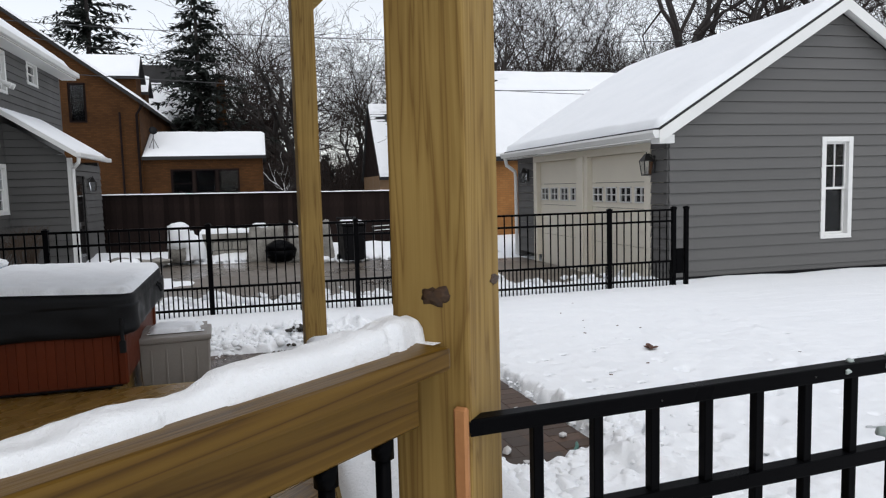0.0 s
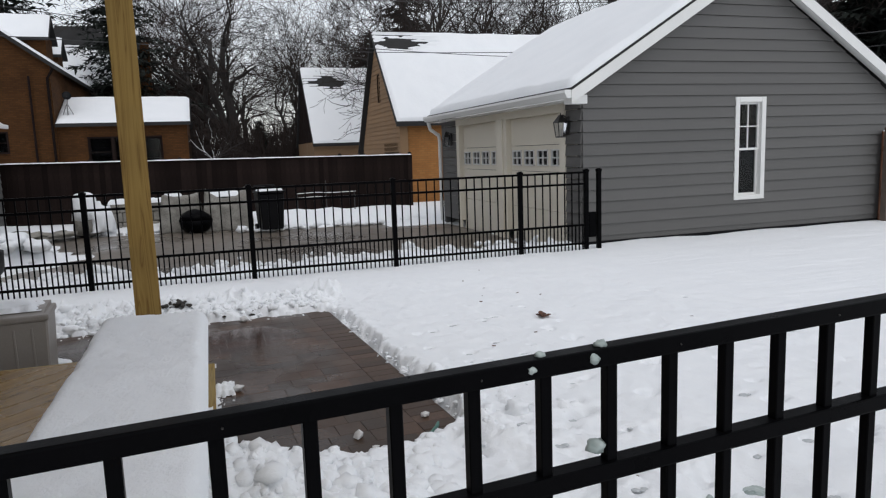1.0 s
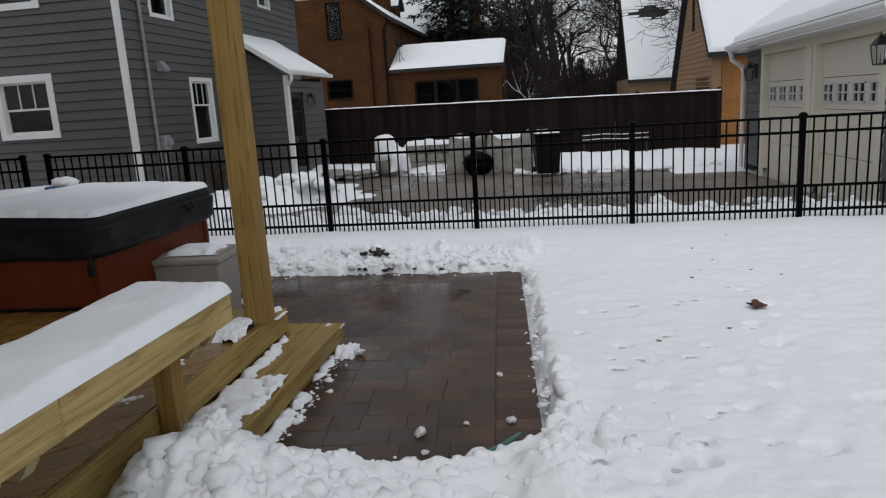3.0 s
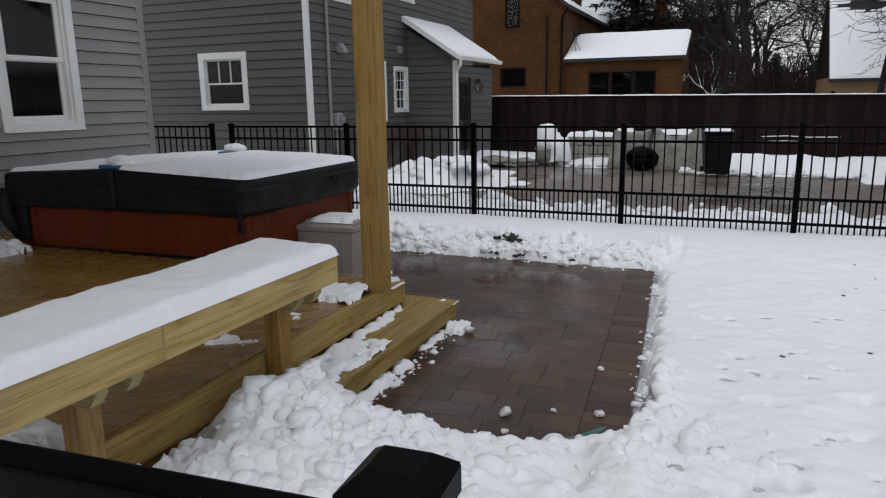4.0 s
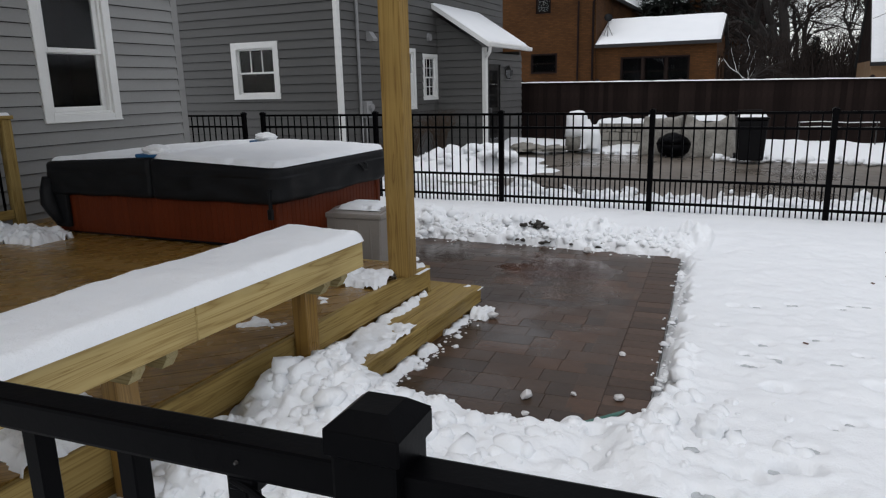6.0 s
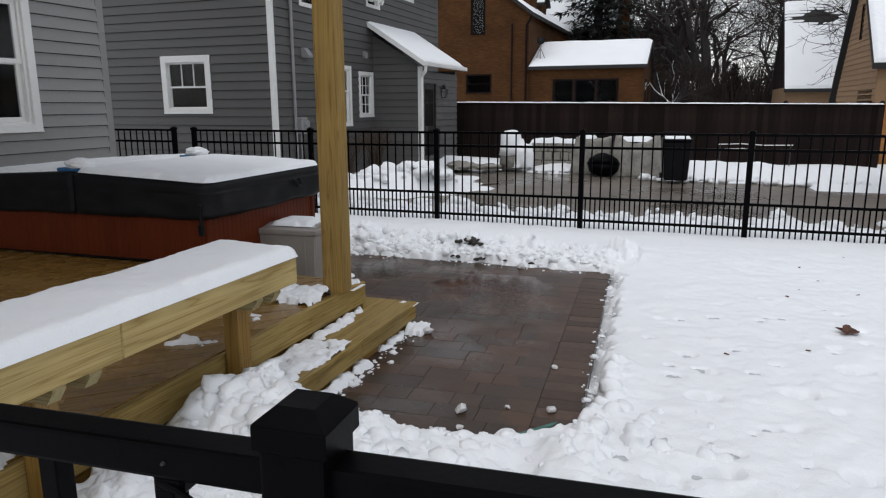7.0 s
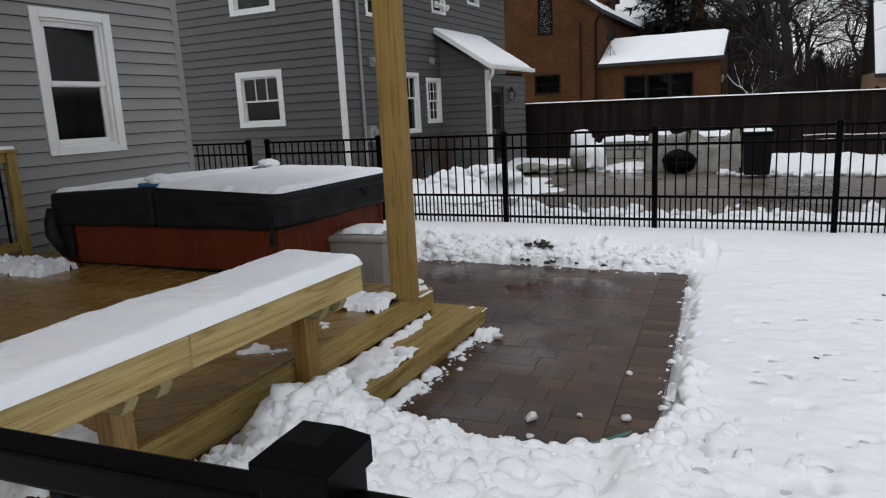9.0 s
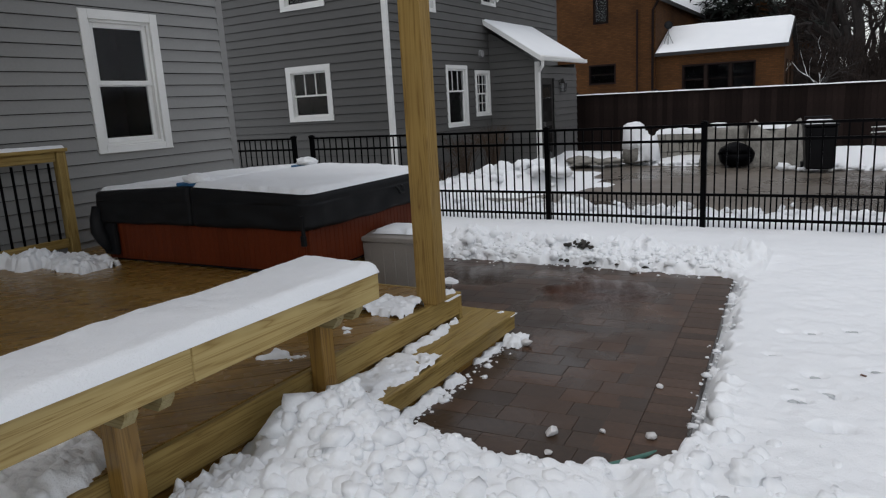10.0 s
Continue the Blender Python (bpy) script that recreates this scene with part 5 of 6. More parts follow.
for f, s in ((0.43, 0.008), (0.487, 0.011)):
    p = NA + step_v * f
    bm = bmesh.new()
    lump(bm, (p.x, p.y, 1.264 + 0.014 * f * 1.83), s, rnd, 0.6, 2)
    lump(bm, (p.x - 0.02, p.y - 0.016, 1.248 + 0.014 * f * 1.83), s * 0.8, rnd, 1.0, 2)
    tagged(part("snow_clump", bm, SLUSH, None, "", True), "clump of wet grey snow stuck on the fence rail", "snow")
p = NA + step_v * 0.483
bm = bmesh.new()
lump(bm, (p.x, p.y, 1.118), 0.016, rnd, 0.6, 2)
tagged(part("snow_clump", bm, SLUSH, None, "", True), "clump of wet grey snow stuck on the fence rail", "snow")

# broken snow thrown along the far fence
bm = bmesh.new()
for _ in range(330):
    x, y = rnd.uniform(-5.0, 6.0), 9.85 + rnd.gauss(0, 0.2)
    z = float(snow_height(np.array([[x]]), np.array([[y]]))[0, 0])
    s = rnd.uniform(0.02, 0.05) if rnd.random() < 0.75 else rnd.uniform(0.05, 0.1)
    lump(bm, (x, y, max(z, -0.1) - s * 0.1), s, rnd, 0.75, 2)
for _ in range(150):
    x, y = -2.7 + rnd.gauss(0, 0.75), 13.1 + rnd.gauss(0, 0.4)
    z = float(snow_height(np.array([[x]]), np.array([[y]]))[0, 0])
    s = rnd.uniform(0.04, 0.1) if rnd.random() < 0.75 else rnd.uniform(0.1, 0.2)
    if z > 0:
        lump(bm, (x, y, z - s * 0.2), s, rnd, 0.8, 2, 0.8)
for _ in range(170):
    x = rnd.uniform(-3.0, 6.0)
    y = 17.0 + 0.12 * abs(2.5 - x) + rnd.gauss(0, 0.14) - (0.5 if x > 4 else 0) + (1.0 if x < 1.4 else 0)
    s = rnd.uniform(0.03, 0.07) if rnd.random() < 0.8 else rnd.uniform(0.07, 0.13)
    lump(bm, (x, y, -0.13 + s * 0.3), s, rnd, 0.7, 2, 0.8)
tagged(part("verge_lumps", bm, SNOW, None, "", True), "ragged row of thrown snow beside the driveway", "snow", kind="stuff")

# leaf
bm = bmesh.new()
ring = []
for i in range(20):
    a = 2 * math.pi * i / 20
    r = 0.085 * (0.55 + 0.45 * abs(math.cos(2.5 * a)))
    ring.append(bm.verts.new((r * math.cos(a), r * 0.75 * math.sin(a), 0.02 + 0.03 * abs(math.sin(1.5 * a)))))
mid = bm.verts.new((0, 0, 0.012))
for i in range(20):
    bm.faces.new((mid, ring[i], ring[(i + 1) % 20]))
leaf = part("leaf", bm, LEAF)
leaf.matrix_world = pose(3.6, 5.57, 0.07, 8, 5, 30)
sol = leaf.modifiers.new("thick", "SOLIDIFY")
sol.thickness = 0.002
tagged(leaf, "curled brown dead leaf on the snow", "leaf")
# soil showing at the back of the patio
bm = bmesh.new()
for _ in range(26):
    lump(bm, (rnd.uniform(0.35, 0.6), rnd.uniform(7.25, 7.4), 0.14 + rnd.random() * 0.05), rnd.uniform(0.015, 0.035), rnd, 0.7, 1)
for _ in range(40):
    lump(bm, (rnd.uniform(0.2, 1.4), 7.16 + rnd.gauss(0, 0.03), 0.03 + rnd.random() * 0.02), rnd.uniform(0.01, 0.03), rnd, 0.6, 1)
tagged(part("soil", bm, DIRT), "dark wet soil and twigs in the snow bank", "soil", kind="stuff")
edging = part("edging", tube([(1.78, 3.545, 0.0), (1.86, 3.59, 0.004), (1.95, 3.67, 0.012), (2.01, 3.76, 0.006), (2.05, 3.85, -0.01)], 0.012, 8), GREEN_STRAP)
tagged(edging, "green plastic edging poking from the snow", "edging")

# wet slush showing through the trodden snow
for x, y, r in ((3.1, 2.5, 0.13), (2.84, 2.48, 0.08)):
    ob = new("slush", snow_sheet(x - r, x + r, y - r * 0.8, y + r * 0.8, 0.03, int(x * 10), 0.012, 0.03, 0.04, 1.2, SLUSH, True))
    ob.location = (0, 0, float(snow_height(np.array([[x]]), np.array([[y]]))[0, 0]) - 0.012)
    tagged(ob, "grey-green wet slush in a trodden hollow", "slush", kind="stuff")
# grey slush spots that also carry the drip holes' shade in their colour
rnd = random.Random(19)
bm = bmesh.new()
for x, y, r, deep in DENTS[:50]:
    z = float(snow_height(np.array([[x]]), np.array([[y]]))[0, 0])
    for k in range(3):
        lump(bm, (x + rnd.uniform(-0.3, 1.5) * r, y + 0.2 * r + rnd.gauss(0, 0.006), z + 0.004 + 0.35 * deep), r * rnd.uniform(0.4, 0.7), rnd, 0.16, 2)
tagged(part("slush_spots", bm, SLUSH_SHADE, None, "", True), "grey wet slush in the melted drip holes, standing in for their shade", "slush", kind="stuff")
bm = bmesh.new()
for _ in range(14):
    x, y = rnd.uniform(1.6, 5.5), rnd.uniform(2.2, 8.5)
    if x < 2.3 and 3.3 < y < 7.3:
        continue
    z = float(snow_height(np.array([[x]]), np.array([[y]]))[0, 0])
    own = box(-1, 1, -0.5, 0.5, -0.1, 0.1, 0, bm, pose(x, y, z + 0.004, rnd.uniform(-20, 20), rnd.uniform(-20, 20), rnd.uniform(0, 360)) @ Matrix.Diagonal((*[rnd.uniform(0.006, 0.016)] * 2, 0.015, 1)))
tagged(part("leaf_litter", bm, LEAF), "dark scraps of leaf and twig on the snow", "litter", kind="stuff")


# ---- beyond the drive ----
FENCE_M = pose(7, 0, 0, 0, 0.6, 0) @ pose(-7, 0, 0)
dark = thing("board_fence", "dark brown board fence with snow along its top", "fence", FENCE_M)
FBOARD = mesh_of("board", box(0, 0.1425, -0.012, 0.012, -0.3, 1.46, 0.003), DARK_FENCE)
x = -7.0
i = 0
while x < 6.95:
    share("board", FBOARD, dark, pose(x, 21.6 + (0.012 if i % 2 else 0.0), 0))
    x += 0.142
    i += 1
part("top_rail", box(-7, 7.05, 21.56, 21.65, 1.46, 1.5, 0.004), DARK_FENCE, dark)
for x in (-6.7, -4.6, -2.25, 0.1, 2.45, 4.75, 7.0):
    fp = part("post", box(x - 0.05, x + 0.05, 21.63, 21.73, -0.3, 1.53, 0.004), DARK_FENCE, dark)
    part("post_cap", tube([(x, 21.68, 1.53), (x, 21.68, 1.55), (x, 21.68, 1.575), (x, 21.68, 1.595)], [0.065, 0.065, 0.045, 0.015], 10), DARK_FENCE, fp)
snow_on("fence_snow", "thin line of snow on the dark fence", FENCE_M @ pose(0, 0, 1.5), -7, 7.05, 21.57, 21.64, 0.03, 40, 0.05, 0.01, 0.03, 0.6)

rnd = random.Random(21)


def boulder(x, y, z, sx, sy, sz, mat, name, label, category, seed):
    r = random.Random(seed)
    bm = bmesh.new()
    lump(bm, (0, 0, 0), 1.0, r, 1.0, 3)
    for v in bm.verts:
        v.co = Vector((v.co.x * sx, v.co.y * sy, max(v.co.z * sz, -0.3 * sz)))
    ob = part(name, bm, mat, None, "", True)
    ob.matrix_world = pose(x, y, z, 0, 0, r.uniform(0, 90))
    return tagged(ob, label, category)


# covered fire pit and seats on the far edge of the drive
def draped(x, y, w, d, h, label, name="patio_cover", seed=1):
    bm = box(-w / 2, w / 2, -d / 2, d / 2, -0.02, h, 0.05, segments=2)
    bmesh.ops.subdivide_edges(bm, edges=[e for e in bm.edges if e.calc_length() > 0.2], cuts=7, use_grid_fill=True)
    for v in bm.verts:
        k = 1 + 0.3 * (1 - v.co.z / h)
        f = noise.noise(Vector((v.co.x * 5 + seed, v.co.y * 5, 0)))
        v.co.x *= k + 0.12 * f
        v.co.y *= k + 0.12 * f
        if v.co.z > h * 0.8:
            v.co.z += (0.24 * min(1, 4 * (v.co.x / w) ** 2) - 0.14) * (1.0 if w > 0.8 else 0.3) + 0.04 * noise.noise(Vector((v.co.x * 6, v.co.y * 6, seed)))
    ob = part(name, bm, CANVAS, None, "", True)
    ob.matrix_world = pose(x, y, -0.17)
    return tagged(ob, label, "furniture cover")


draped(0.18, 18.5, 0.8, 0.7, 0.9, "pale canvas cover over a patio chair", seed=3)
draped(1.24, 18.3, 0.96, 0.8, 0.92, "pale canvas cover sagging over a patio table", seed=7)
snow_on("cover_snow", "snow on the pale canvas cover", pose(0.0, 18.5, 0.71), -0.22, 0.2, -0.3, 0.3, 0.09, 51, 0.04, 0.05, 0.1, 0.4)
snow_on("cover_snow", "snow in the sag of the pale canvas cover", pose(1.2, 18.3, 0.66), -0.4, 0.4, -0.3, 0.3, 0.1, 52, 0.04, 0.05, 0.1, 0.4)
fire = thing("fire_bowl", "dark metal fire bowl half buried in snow", "fire pit", pose(0.5, 17.85, -0.16))
bm = bmesh.new()
tube([(0, 0, 0.02), (0, 0, 0.12), (0, 0, 0.3)], [0.26, 0.36, 0.4], 16, bm)
part("bowl", bm, BLACK, fire, smooth=True)
bm = tube([(0, 0, 0.302), (0, 0, 0.42), (0, 0, 0.5), (0, 0, 0.53)], [0.39, 0.33, 0.2, 0.04], 16)
for v in bm.verts:
    v.co += 0.06 * noise.noise_vector(v.co * 4)
part("mesh_lid", bm, BLACK, fire, "crumpled dark cover", smooth=True)
for a in (0, 120, 240):
    part("foot", tube([(0.25 * math.cos(radians(a)), 0.25 * math.sin(radians(a)), 0.1), (0.3 * math.cos(radians(a)), 0.3 * math.sin(radians(a)), -0.02)], 0.015, 6), DARK_METAL, fire)
stump = thing("stump", "pale stump with a tall rounded cap of snow", "stump", pose(-1.98, 18.45, -0.1))
bm = tube([(0, 0, 0), (0, 0, 0.3), (0.01, 0, 0.5)], [0.3, 0.28, 0.27], 14)
part("trunk", bm, CANVAS, stump, smooth=True)
bm = tube([(0, 0, 0.36), (0, 0, 0.55), (0, 0, 0.75), (0, 0, 0.9), (0, 0, 0.97), (0, 0, 1.0)], [0.285, 0.29, 0.28, 0.25, 0.17, 0.03], 20)
for v in bm.verts:
    v.co += 0.05 * noise.noise_vector(v.co * 4)
part("snow_cap", bm, SNOW, stump, "rounded white snow cap", True)
boulder(-1.62, 18.35, 0.1, 0.34, 0.3, 0.5, SNOW, "snow_mound", "snow mound leaning on the stump", "snow", 6)
low = thing("garden_wall", "low grey stone garden wall capped with snow", "wall", pose(-0.85, 18.9, -0.1))
rnd = random.Random(23)
for row in range(3):
    x = -0.68 + 0.07 * (row % 2)
    while x < 0.62:
        w = rnd.uniform(0.2, 0.32)
        bm = box(x + 0.005, min(x + w, 0.7) - 0.005, -0.16, 0.16, row * 0.22, row * 0.22 + 0.21, 0.03, segments=2)
        for v in bm.verts:
            v.co += 0.02 * noise.noise_vector(v.co * 6)
        part("stone", bm, ROCK, low)
        x += w
snow_on("wall_snow", "uneven snow along the garden wall", pose(-0.85, 18.9, 0.56), -0.68, 0.66, -0.17, 0.17, 0.09, 60, 0.03, 0.05, 0.1, 0.9)
for i, (x, y) in enumerate(((-3.1, 17.9), (-2.5, 18.0), (-3.4, 18.5))):
    boulder(x, y, -0.05, 0.42, 0.3, 0.1, ROCK, "flagstone", "flat grey garden stone by the porch", "stone", 40 + i)

bin_ = thing("wheelie_bin", "black wheeled rubbish bin with snow on its lid", "bin", pose(2.17, 16.8, -0.17, 0, 0, 8))
bm = box(-0.29, 0.29, -0.33, 0.33, 0.08, 0.92, 0.025)
for v in bm.verts:
    k = 0.82 + 0.18 * v.co.z / 0.92
    v.co.x *= k
    v.co.y *= k
part("body", bm, PLASTIC, bin_)
lid = part("lid", box(-0.31, 0.31, -0.36, 0.35, 0.925, 0.975, 0.02, segments=2), PLASTIC, bin_)
part("handle", tube([(-0.24, 0.36, 0.95), (-0.24, 0.46, 1.08), (0.24, 0.46, 1.08), (0.24, 0.36, 0.95)], 0.018, 8), PLASTIC, lid)
for s in (-1, 1):
    wh = part("wheel", tube([(s * 0.25, 0.25, 0.1), (s * 0.3, 0.25, 0.1)], 0.1, 16), PLASTIC, bin_)
    part("hub", tube([(s * 0.3, 0.25, 0.1), (s * 0.31, 0.25, 0.1)], 0.04, 10), GREY_METAL, wh)
part("axle", tube([(-0.3, 0.25, 0.1), (0.3, 0.25, 0.1)], 0.012, 6), GREY_METAL, bin_)
snow_on("bin_snow", "snow on the bin lid", pose(2.17, 16.8, 0.805, 0, 0, 8), -0.27, 0.27, -0.3, 0.25, 0.06, 71, 0.03, 0.05, 0.08, 0.4)

# snowy garden table frame before the dark fence
rack = thing("garden_rack", "thin metal garden rack dusted with snow", "rack", pose(3.95, 19.6, -0.08))
for z in (0.5, 0.62):
    part("bar", tube([(-0.85, 0, z), (-0.3, 0, z + 0.02), (0.2, 0, z - 0.01), (0.85, 0, z)], 0.011, 6), TRIM, rack, "snow-covered bar")
for x in (-0.8, 0, 0.8):
    part("leg", tube([(x, 0, -0.1), (x, 0, 0.95 if x == 0 else 0.63)], 0.014, 6), DARK_METAL, rack)


# bare shrubs
def twigs(bm, base, n, height, spread_r, rnd, r0=0.008):
    for _ in range(n):
        a = rnd.uniform(0, 2 * math.pi)
        q = rnd.uniform(0.2, 1)
        p0 = Vector(base) + Vector((rnd.gauss(0, 0.06), rnd.gauss(0, 0.06), 0))
        p1 = p0 + Vector((math.cos(a) * spread_r * q * 0.4, math.sin(a) * spread_r * q * 0.4, height * 0.5))
        p2 = p0 + Vector((math.cos(a) * spread_r * q, math.sin(a) * spread_r * q, height * rnd.uniform(0.7, 1)))
        tube([p0, p1, p2], [r0, r0 * 0.7, r0 * 0.25], 3, bm, False)
        for _ in range(3):
            k = rnd.uniform(0.3, 0.9)
            s = p1.lerp(p2, k)
            d = Vector((rnd.gauss(0, 1), rnd.gauss(0, 1), rnd.uniform(0.3, 1.2))).normalized() * height * 0.25
            tube([s, s + d], [r0 * 0.5, r0 * 0.15], 3, bm, False)


for x, y, h, n in ((-4.75, 14.6, 0.95, 70), (-4.6, 15.7, 1.1, 80), (-4.8, 13.7, 0.5, 40), (-3.6, 13.6, 0.35, 25)):
    bm = bmesh.new()
    twigs(bm, (0, 0, 0), n, h, 0.55, rnd)
    ob = part("shrub", bm, SHRUB)
    ob.matrix_world = pose(x, y, -0.05)
    tagged(ob, "bare brown twiggy shrub in the snow beside the house", "shrub", "shrubs")

# ---- brick house ----
bh = thing("house", "orange brick house with a steep snowy roof and a sunroom", "house")
BY = 34.0
bwin = [(12.92, 13.64, 4.87, 6.6), (12.68, 13.98, 2.1, 3.02)]
M_B = wall_frame(-21, BY, 0, "south")
sheathing(bh, M_B, [(0, 5.9), (6.8, 11.6), (8.0, 11.6), (15.8, 5.9)], bwin, BRICK, 0.3)
for wdw in bwin:
    window(bh, M_B, *wdw, trim=0.06, split=0.5, paint=DARK_FENCE)
part("side_wall", box(-5.5, -5.2, BY + 0.3, BY + 11, 0, 5.9), BRICK, bh)
part("back_wall", box(-21, -5.5, BY + 10.7, BY + 11, 0, 5.9), BRICK, bh)
roof_slab(bh, (-4.95, BY - 0.25, 5.75), (-4.95, BY + 11, 5.75), (-13.6, BY + 11, 12.1), (-13.6, BY - 0.25, 12.1), 0.18, ROOFING)
roof_slab(bh, (-21.4, BY - 0.25, 5.75), (-21.4, BY + 11, 5.75), (-13.6, BY + 11, 12.1), (-13.6, BY - 0.25, 12.1), 0.18, ROOFING)
roof_snow((-4.95, BY - 0.2, 5.75), (-4.95, BY + 11, 5.75), (-13.6, BY - 0.2, 12.1), 0.09, 70, "snow on the brick house roof", 0.25)
part("downspout", tube([(-5.05, BY - 0.12, 5.6), (-5.3, BY - 0.1, 5.2), (-5.3, BY - 0.1, 0.2)], 0.06, 6), DARK_FENCE, bh, "brown downspout")
part("downspout", tube([(-6.0, BY - 0.1, 5.3), (-6.0, BY - 0.1, 0.2)], 0.05, 6), DARK_FENCE, bh)
# dormers on the right slope
for y, z, s in ((BY + 2.2, 6.2, 1.0), (BY + 4.6, 6.0, 0.8)):
    dm = part("dormer", box(-7.6, -5.5, y - 0.7 * s, y + 0.7 * s, 5.9, z + 1.0 * s), BRICK, bh)
    roof_slab(bh, (-5.3, y - 0.95 * s, z + 0.9 * s), (-8.5, y - 0.95 * s, z + 0.9 * s), (-8.5, y, z + 2.0 * s), (-5.3, y, z + 2.0 * s), 0.12, ROOFING, "dormer_roof")
    roof_slab(bh, (-5.3, y + 0.95 * s, z + 0.9 * s), (-8.5, y + 0.95 * s, z + 0.9 * s), (-8.5, y, z + 2.0 * s), (-5.3, y, z + 2.0 * s), 0.12, ROOFING, "dormer_roof")
    roof_snow((-5.3, y - 0.95 * s, z + 0.9 * s), (-8.5, y - 0.95 * s, z + 0.9 * s), (-5.3, y, z + 2.0 * s), 0.07, 75, "snow on a dormer roof", 0.15)
# sunroom
sr = [(1.17, 4.21, 1.4, 2.72)]
M_SR = wall_frame(-5.2, BY + 0.1, 0, "south")
sheathing(bh, M_SR, [(0, 3.2), (5.3, 3.2)], sr, BRICK, 0.25)
u0, u1, v0, v1 = sr[0]
for k in range(3):
    a, b = u0 + (u1 - u0) * k / 3, u0 + (u1 - u0) * (k + 1) / 3
    window(bh, M_SR, a, b, v0, v1, trim=0.06, split=0.5, paint=DARK_FENCE)
part("end_wall", prism([(BY + 0.36, 0), (BY + 0.36, 3.2), (BY + 2.9, 4.4), (BY + 5.4, 3.2), (BY + 5.4, 0)], -0.15, 0.1, "x"), BRICK, bh)
for y in (BY + 1.4, BY + 3.2):
    part("end_window", box(0.08, 0.12, y - 0.5, y + 0.5, 1.5, 2.7), GLASS, bh)
roof_slab(bh, (-5.2, BY - 0.15, 3.3), (0.28, BY - 0.15, 3.3), (0.28, BY + 2.6, 4.55), (-5.2, BY + 2.6, 4.55), 0.14, ROOFING, "sunroom_roof")
roof_slab(bh, (-5.2, BY + 5.4, 3.3), (0.28, BY + 5.4, 3.3), (0.28, BY + 2.6, 4.55), (-5.2, BY + 2.6, 4.55), 0.14, ROOFING, "sunroom_roof")
roof_snow((-5.2, BY - 0.15, 3.3), (0.28, BY - 0.15, 3.3), (-5.2, BY + 2.6, 4.55), 0.1, 80, "snow on the sunroom roof", 0.15)
dish = thing("satellite_dish", "dark satellite dish on the sunroom roof", "dish", pose(-4.75, BY + 0.5, 3.6))
bm = bmesh.new()
bmesh.ops.create_uvsphere(bm, u_segments=16, v_segments=8, radius=0.5)
bmesh.ops.delete(bm, geom=[v for v in bm.verts if v.co.z > -0.38], context="VERTS")
for v in bm.verts:
    v.co.z += 0.55
dsh = part("reflector", bm, VINYL, dish, smooth=True)
dsh.matrix_basis = pose(0, 0, 0.9, 70, 0, 20)
sd = dsh.modifiers.new("thick", "SOLIDIFY")
sd.thickness = 0.02
part("mast", tube([(0, 0, -0.1), (0, 0, 0.5), (0.05, -0.05, 0.9)], 0.025, 6), GREY_METAL, dish)
for s in (-1, 1):
    part("strut", tube([(0.3 * s, 0.1, -0.1), (0, 0, 0.6)], 0.018, 6), GREY_METAL, dish)

# dark house behind the brick one
dh = thing("house", "distant dark house with a half-melted snowy roof", "house")
part("wall", box(-7.4, -2.9, 47.2, 54, 0, 6.4), DARK_FENCE, dh)
roof_slab(dh, (-7.6, 46.9, 6.2), (-2.7, 46.9, 6.2), (-2.7, 50.4, 10.2), (-7.6, 50.4, 10.2), 0.2, ROOFING)
roof_slab(dh, (-7.6, 54.2, 6.2), (-2.7, 54.2, 6.2), (-2.7, 50.4, 10.2), (-7.6, 50.4, 10.2), 0.2, ROOFING)
roof_snow((-7.6, 46.9, 6.2), (-2.7, 46.9, 6.2), (-7.6, 50.4, 10.2), 0.08, 83, "patchy snow on the distant dark roof", 0.12, [(1.6, 4.5, 2.6, 1.5), (4.4, 3.3, 0.8, 1.0)])
part("chimney", box(-2.9, -2.2, 49.8, 50.6, 0, 9.2), BRICK, dh)
rh = thing("house", "distant low house with a dark red roof", "house")
part("wall", box(-5.0, 1.0, 58.2, 64, 0, 4.6), BRICK, rh)
roof_slab(rh, (-5.4, 57.8, 4.7), (1.4, 57.8, 4.7), (1.4, 61, 7.6), (-5.4, 61, 7.6), 0.2, DARK_FENCE)
roof_slab(rh, (-5.4, 64.4, 4.7), (1.4, 64.4, 4.7), (1.4, 61, 7.6), (-5.4, 61, 7.6), 0.2, DARK_FENCE)

# ---- tan house behind the garage ----
th = thing("house", "tan brick house with a sided gable and a steep snowy roof", "house")
gx = 7.1
part("gable_wall", prism([(22.95, -0.3), (22.95, 2.5), (25.85, 5.75), (28.8, 1.8), (28.8, -0.3)], gx, gx + 0.25, "x"), TAN_SIDING, th)
M_TH = wall_frame(gx, 28.8, 1.6, "west")      # u = 28.8 - y
clad(th, M_TH, 0, 5.85, 4.05, [(2.95, 3.27, 1.85, 2.85)], TAN_SIDING, 0.16, left=lambda v: max(0.0, (v - 0.2) * 0.746), right=lambda v: min(5.85, 5.85 - (v - 0.95) * 0.892), name="siding_board")
window(th, M_TH, 2.95, 3.27, 1.85, 2.85, trim=0.04, paint=DARK_FENCE)
part("front_wall", box(gx + 0.26, 19, 22.95, 23.2, -0.3, 2.5), BRICK_TAN, th)
part("back_wall", box(gx + 0.26, 19, 28.55, 28.8, -0.3, 1.8), BRICK_TAN, th)
part("end_wall", prism([(23.2, -0.3), (23.2, 2.5), (25.85, 5.6), (28.55, 1.8), (28.55, -0.3)], 18.75, 19, "x"), BRICK_TAN, th)
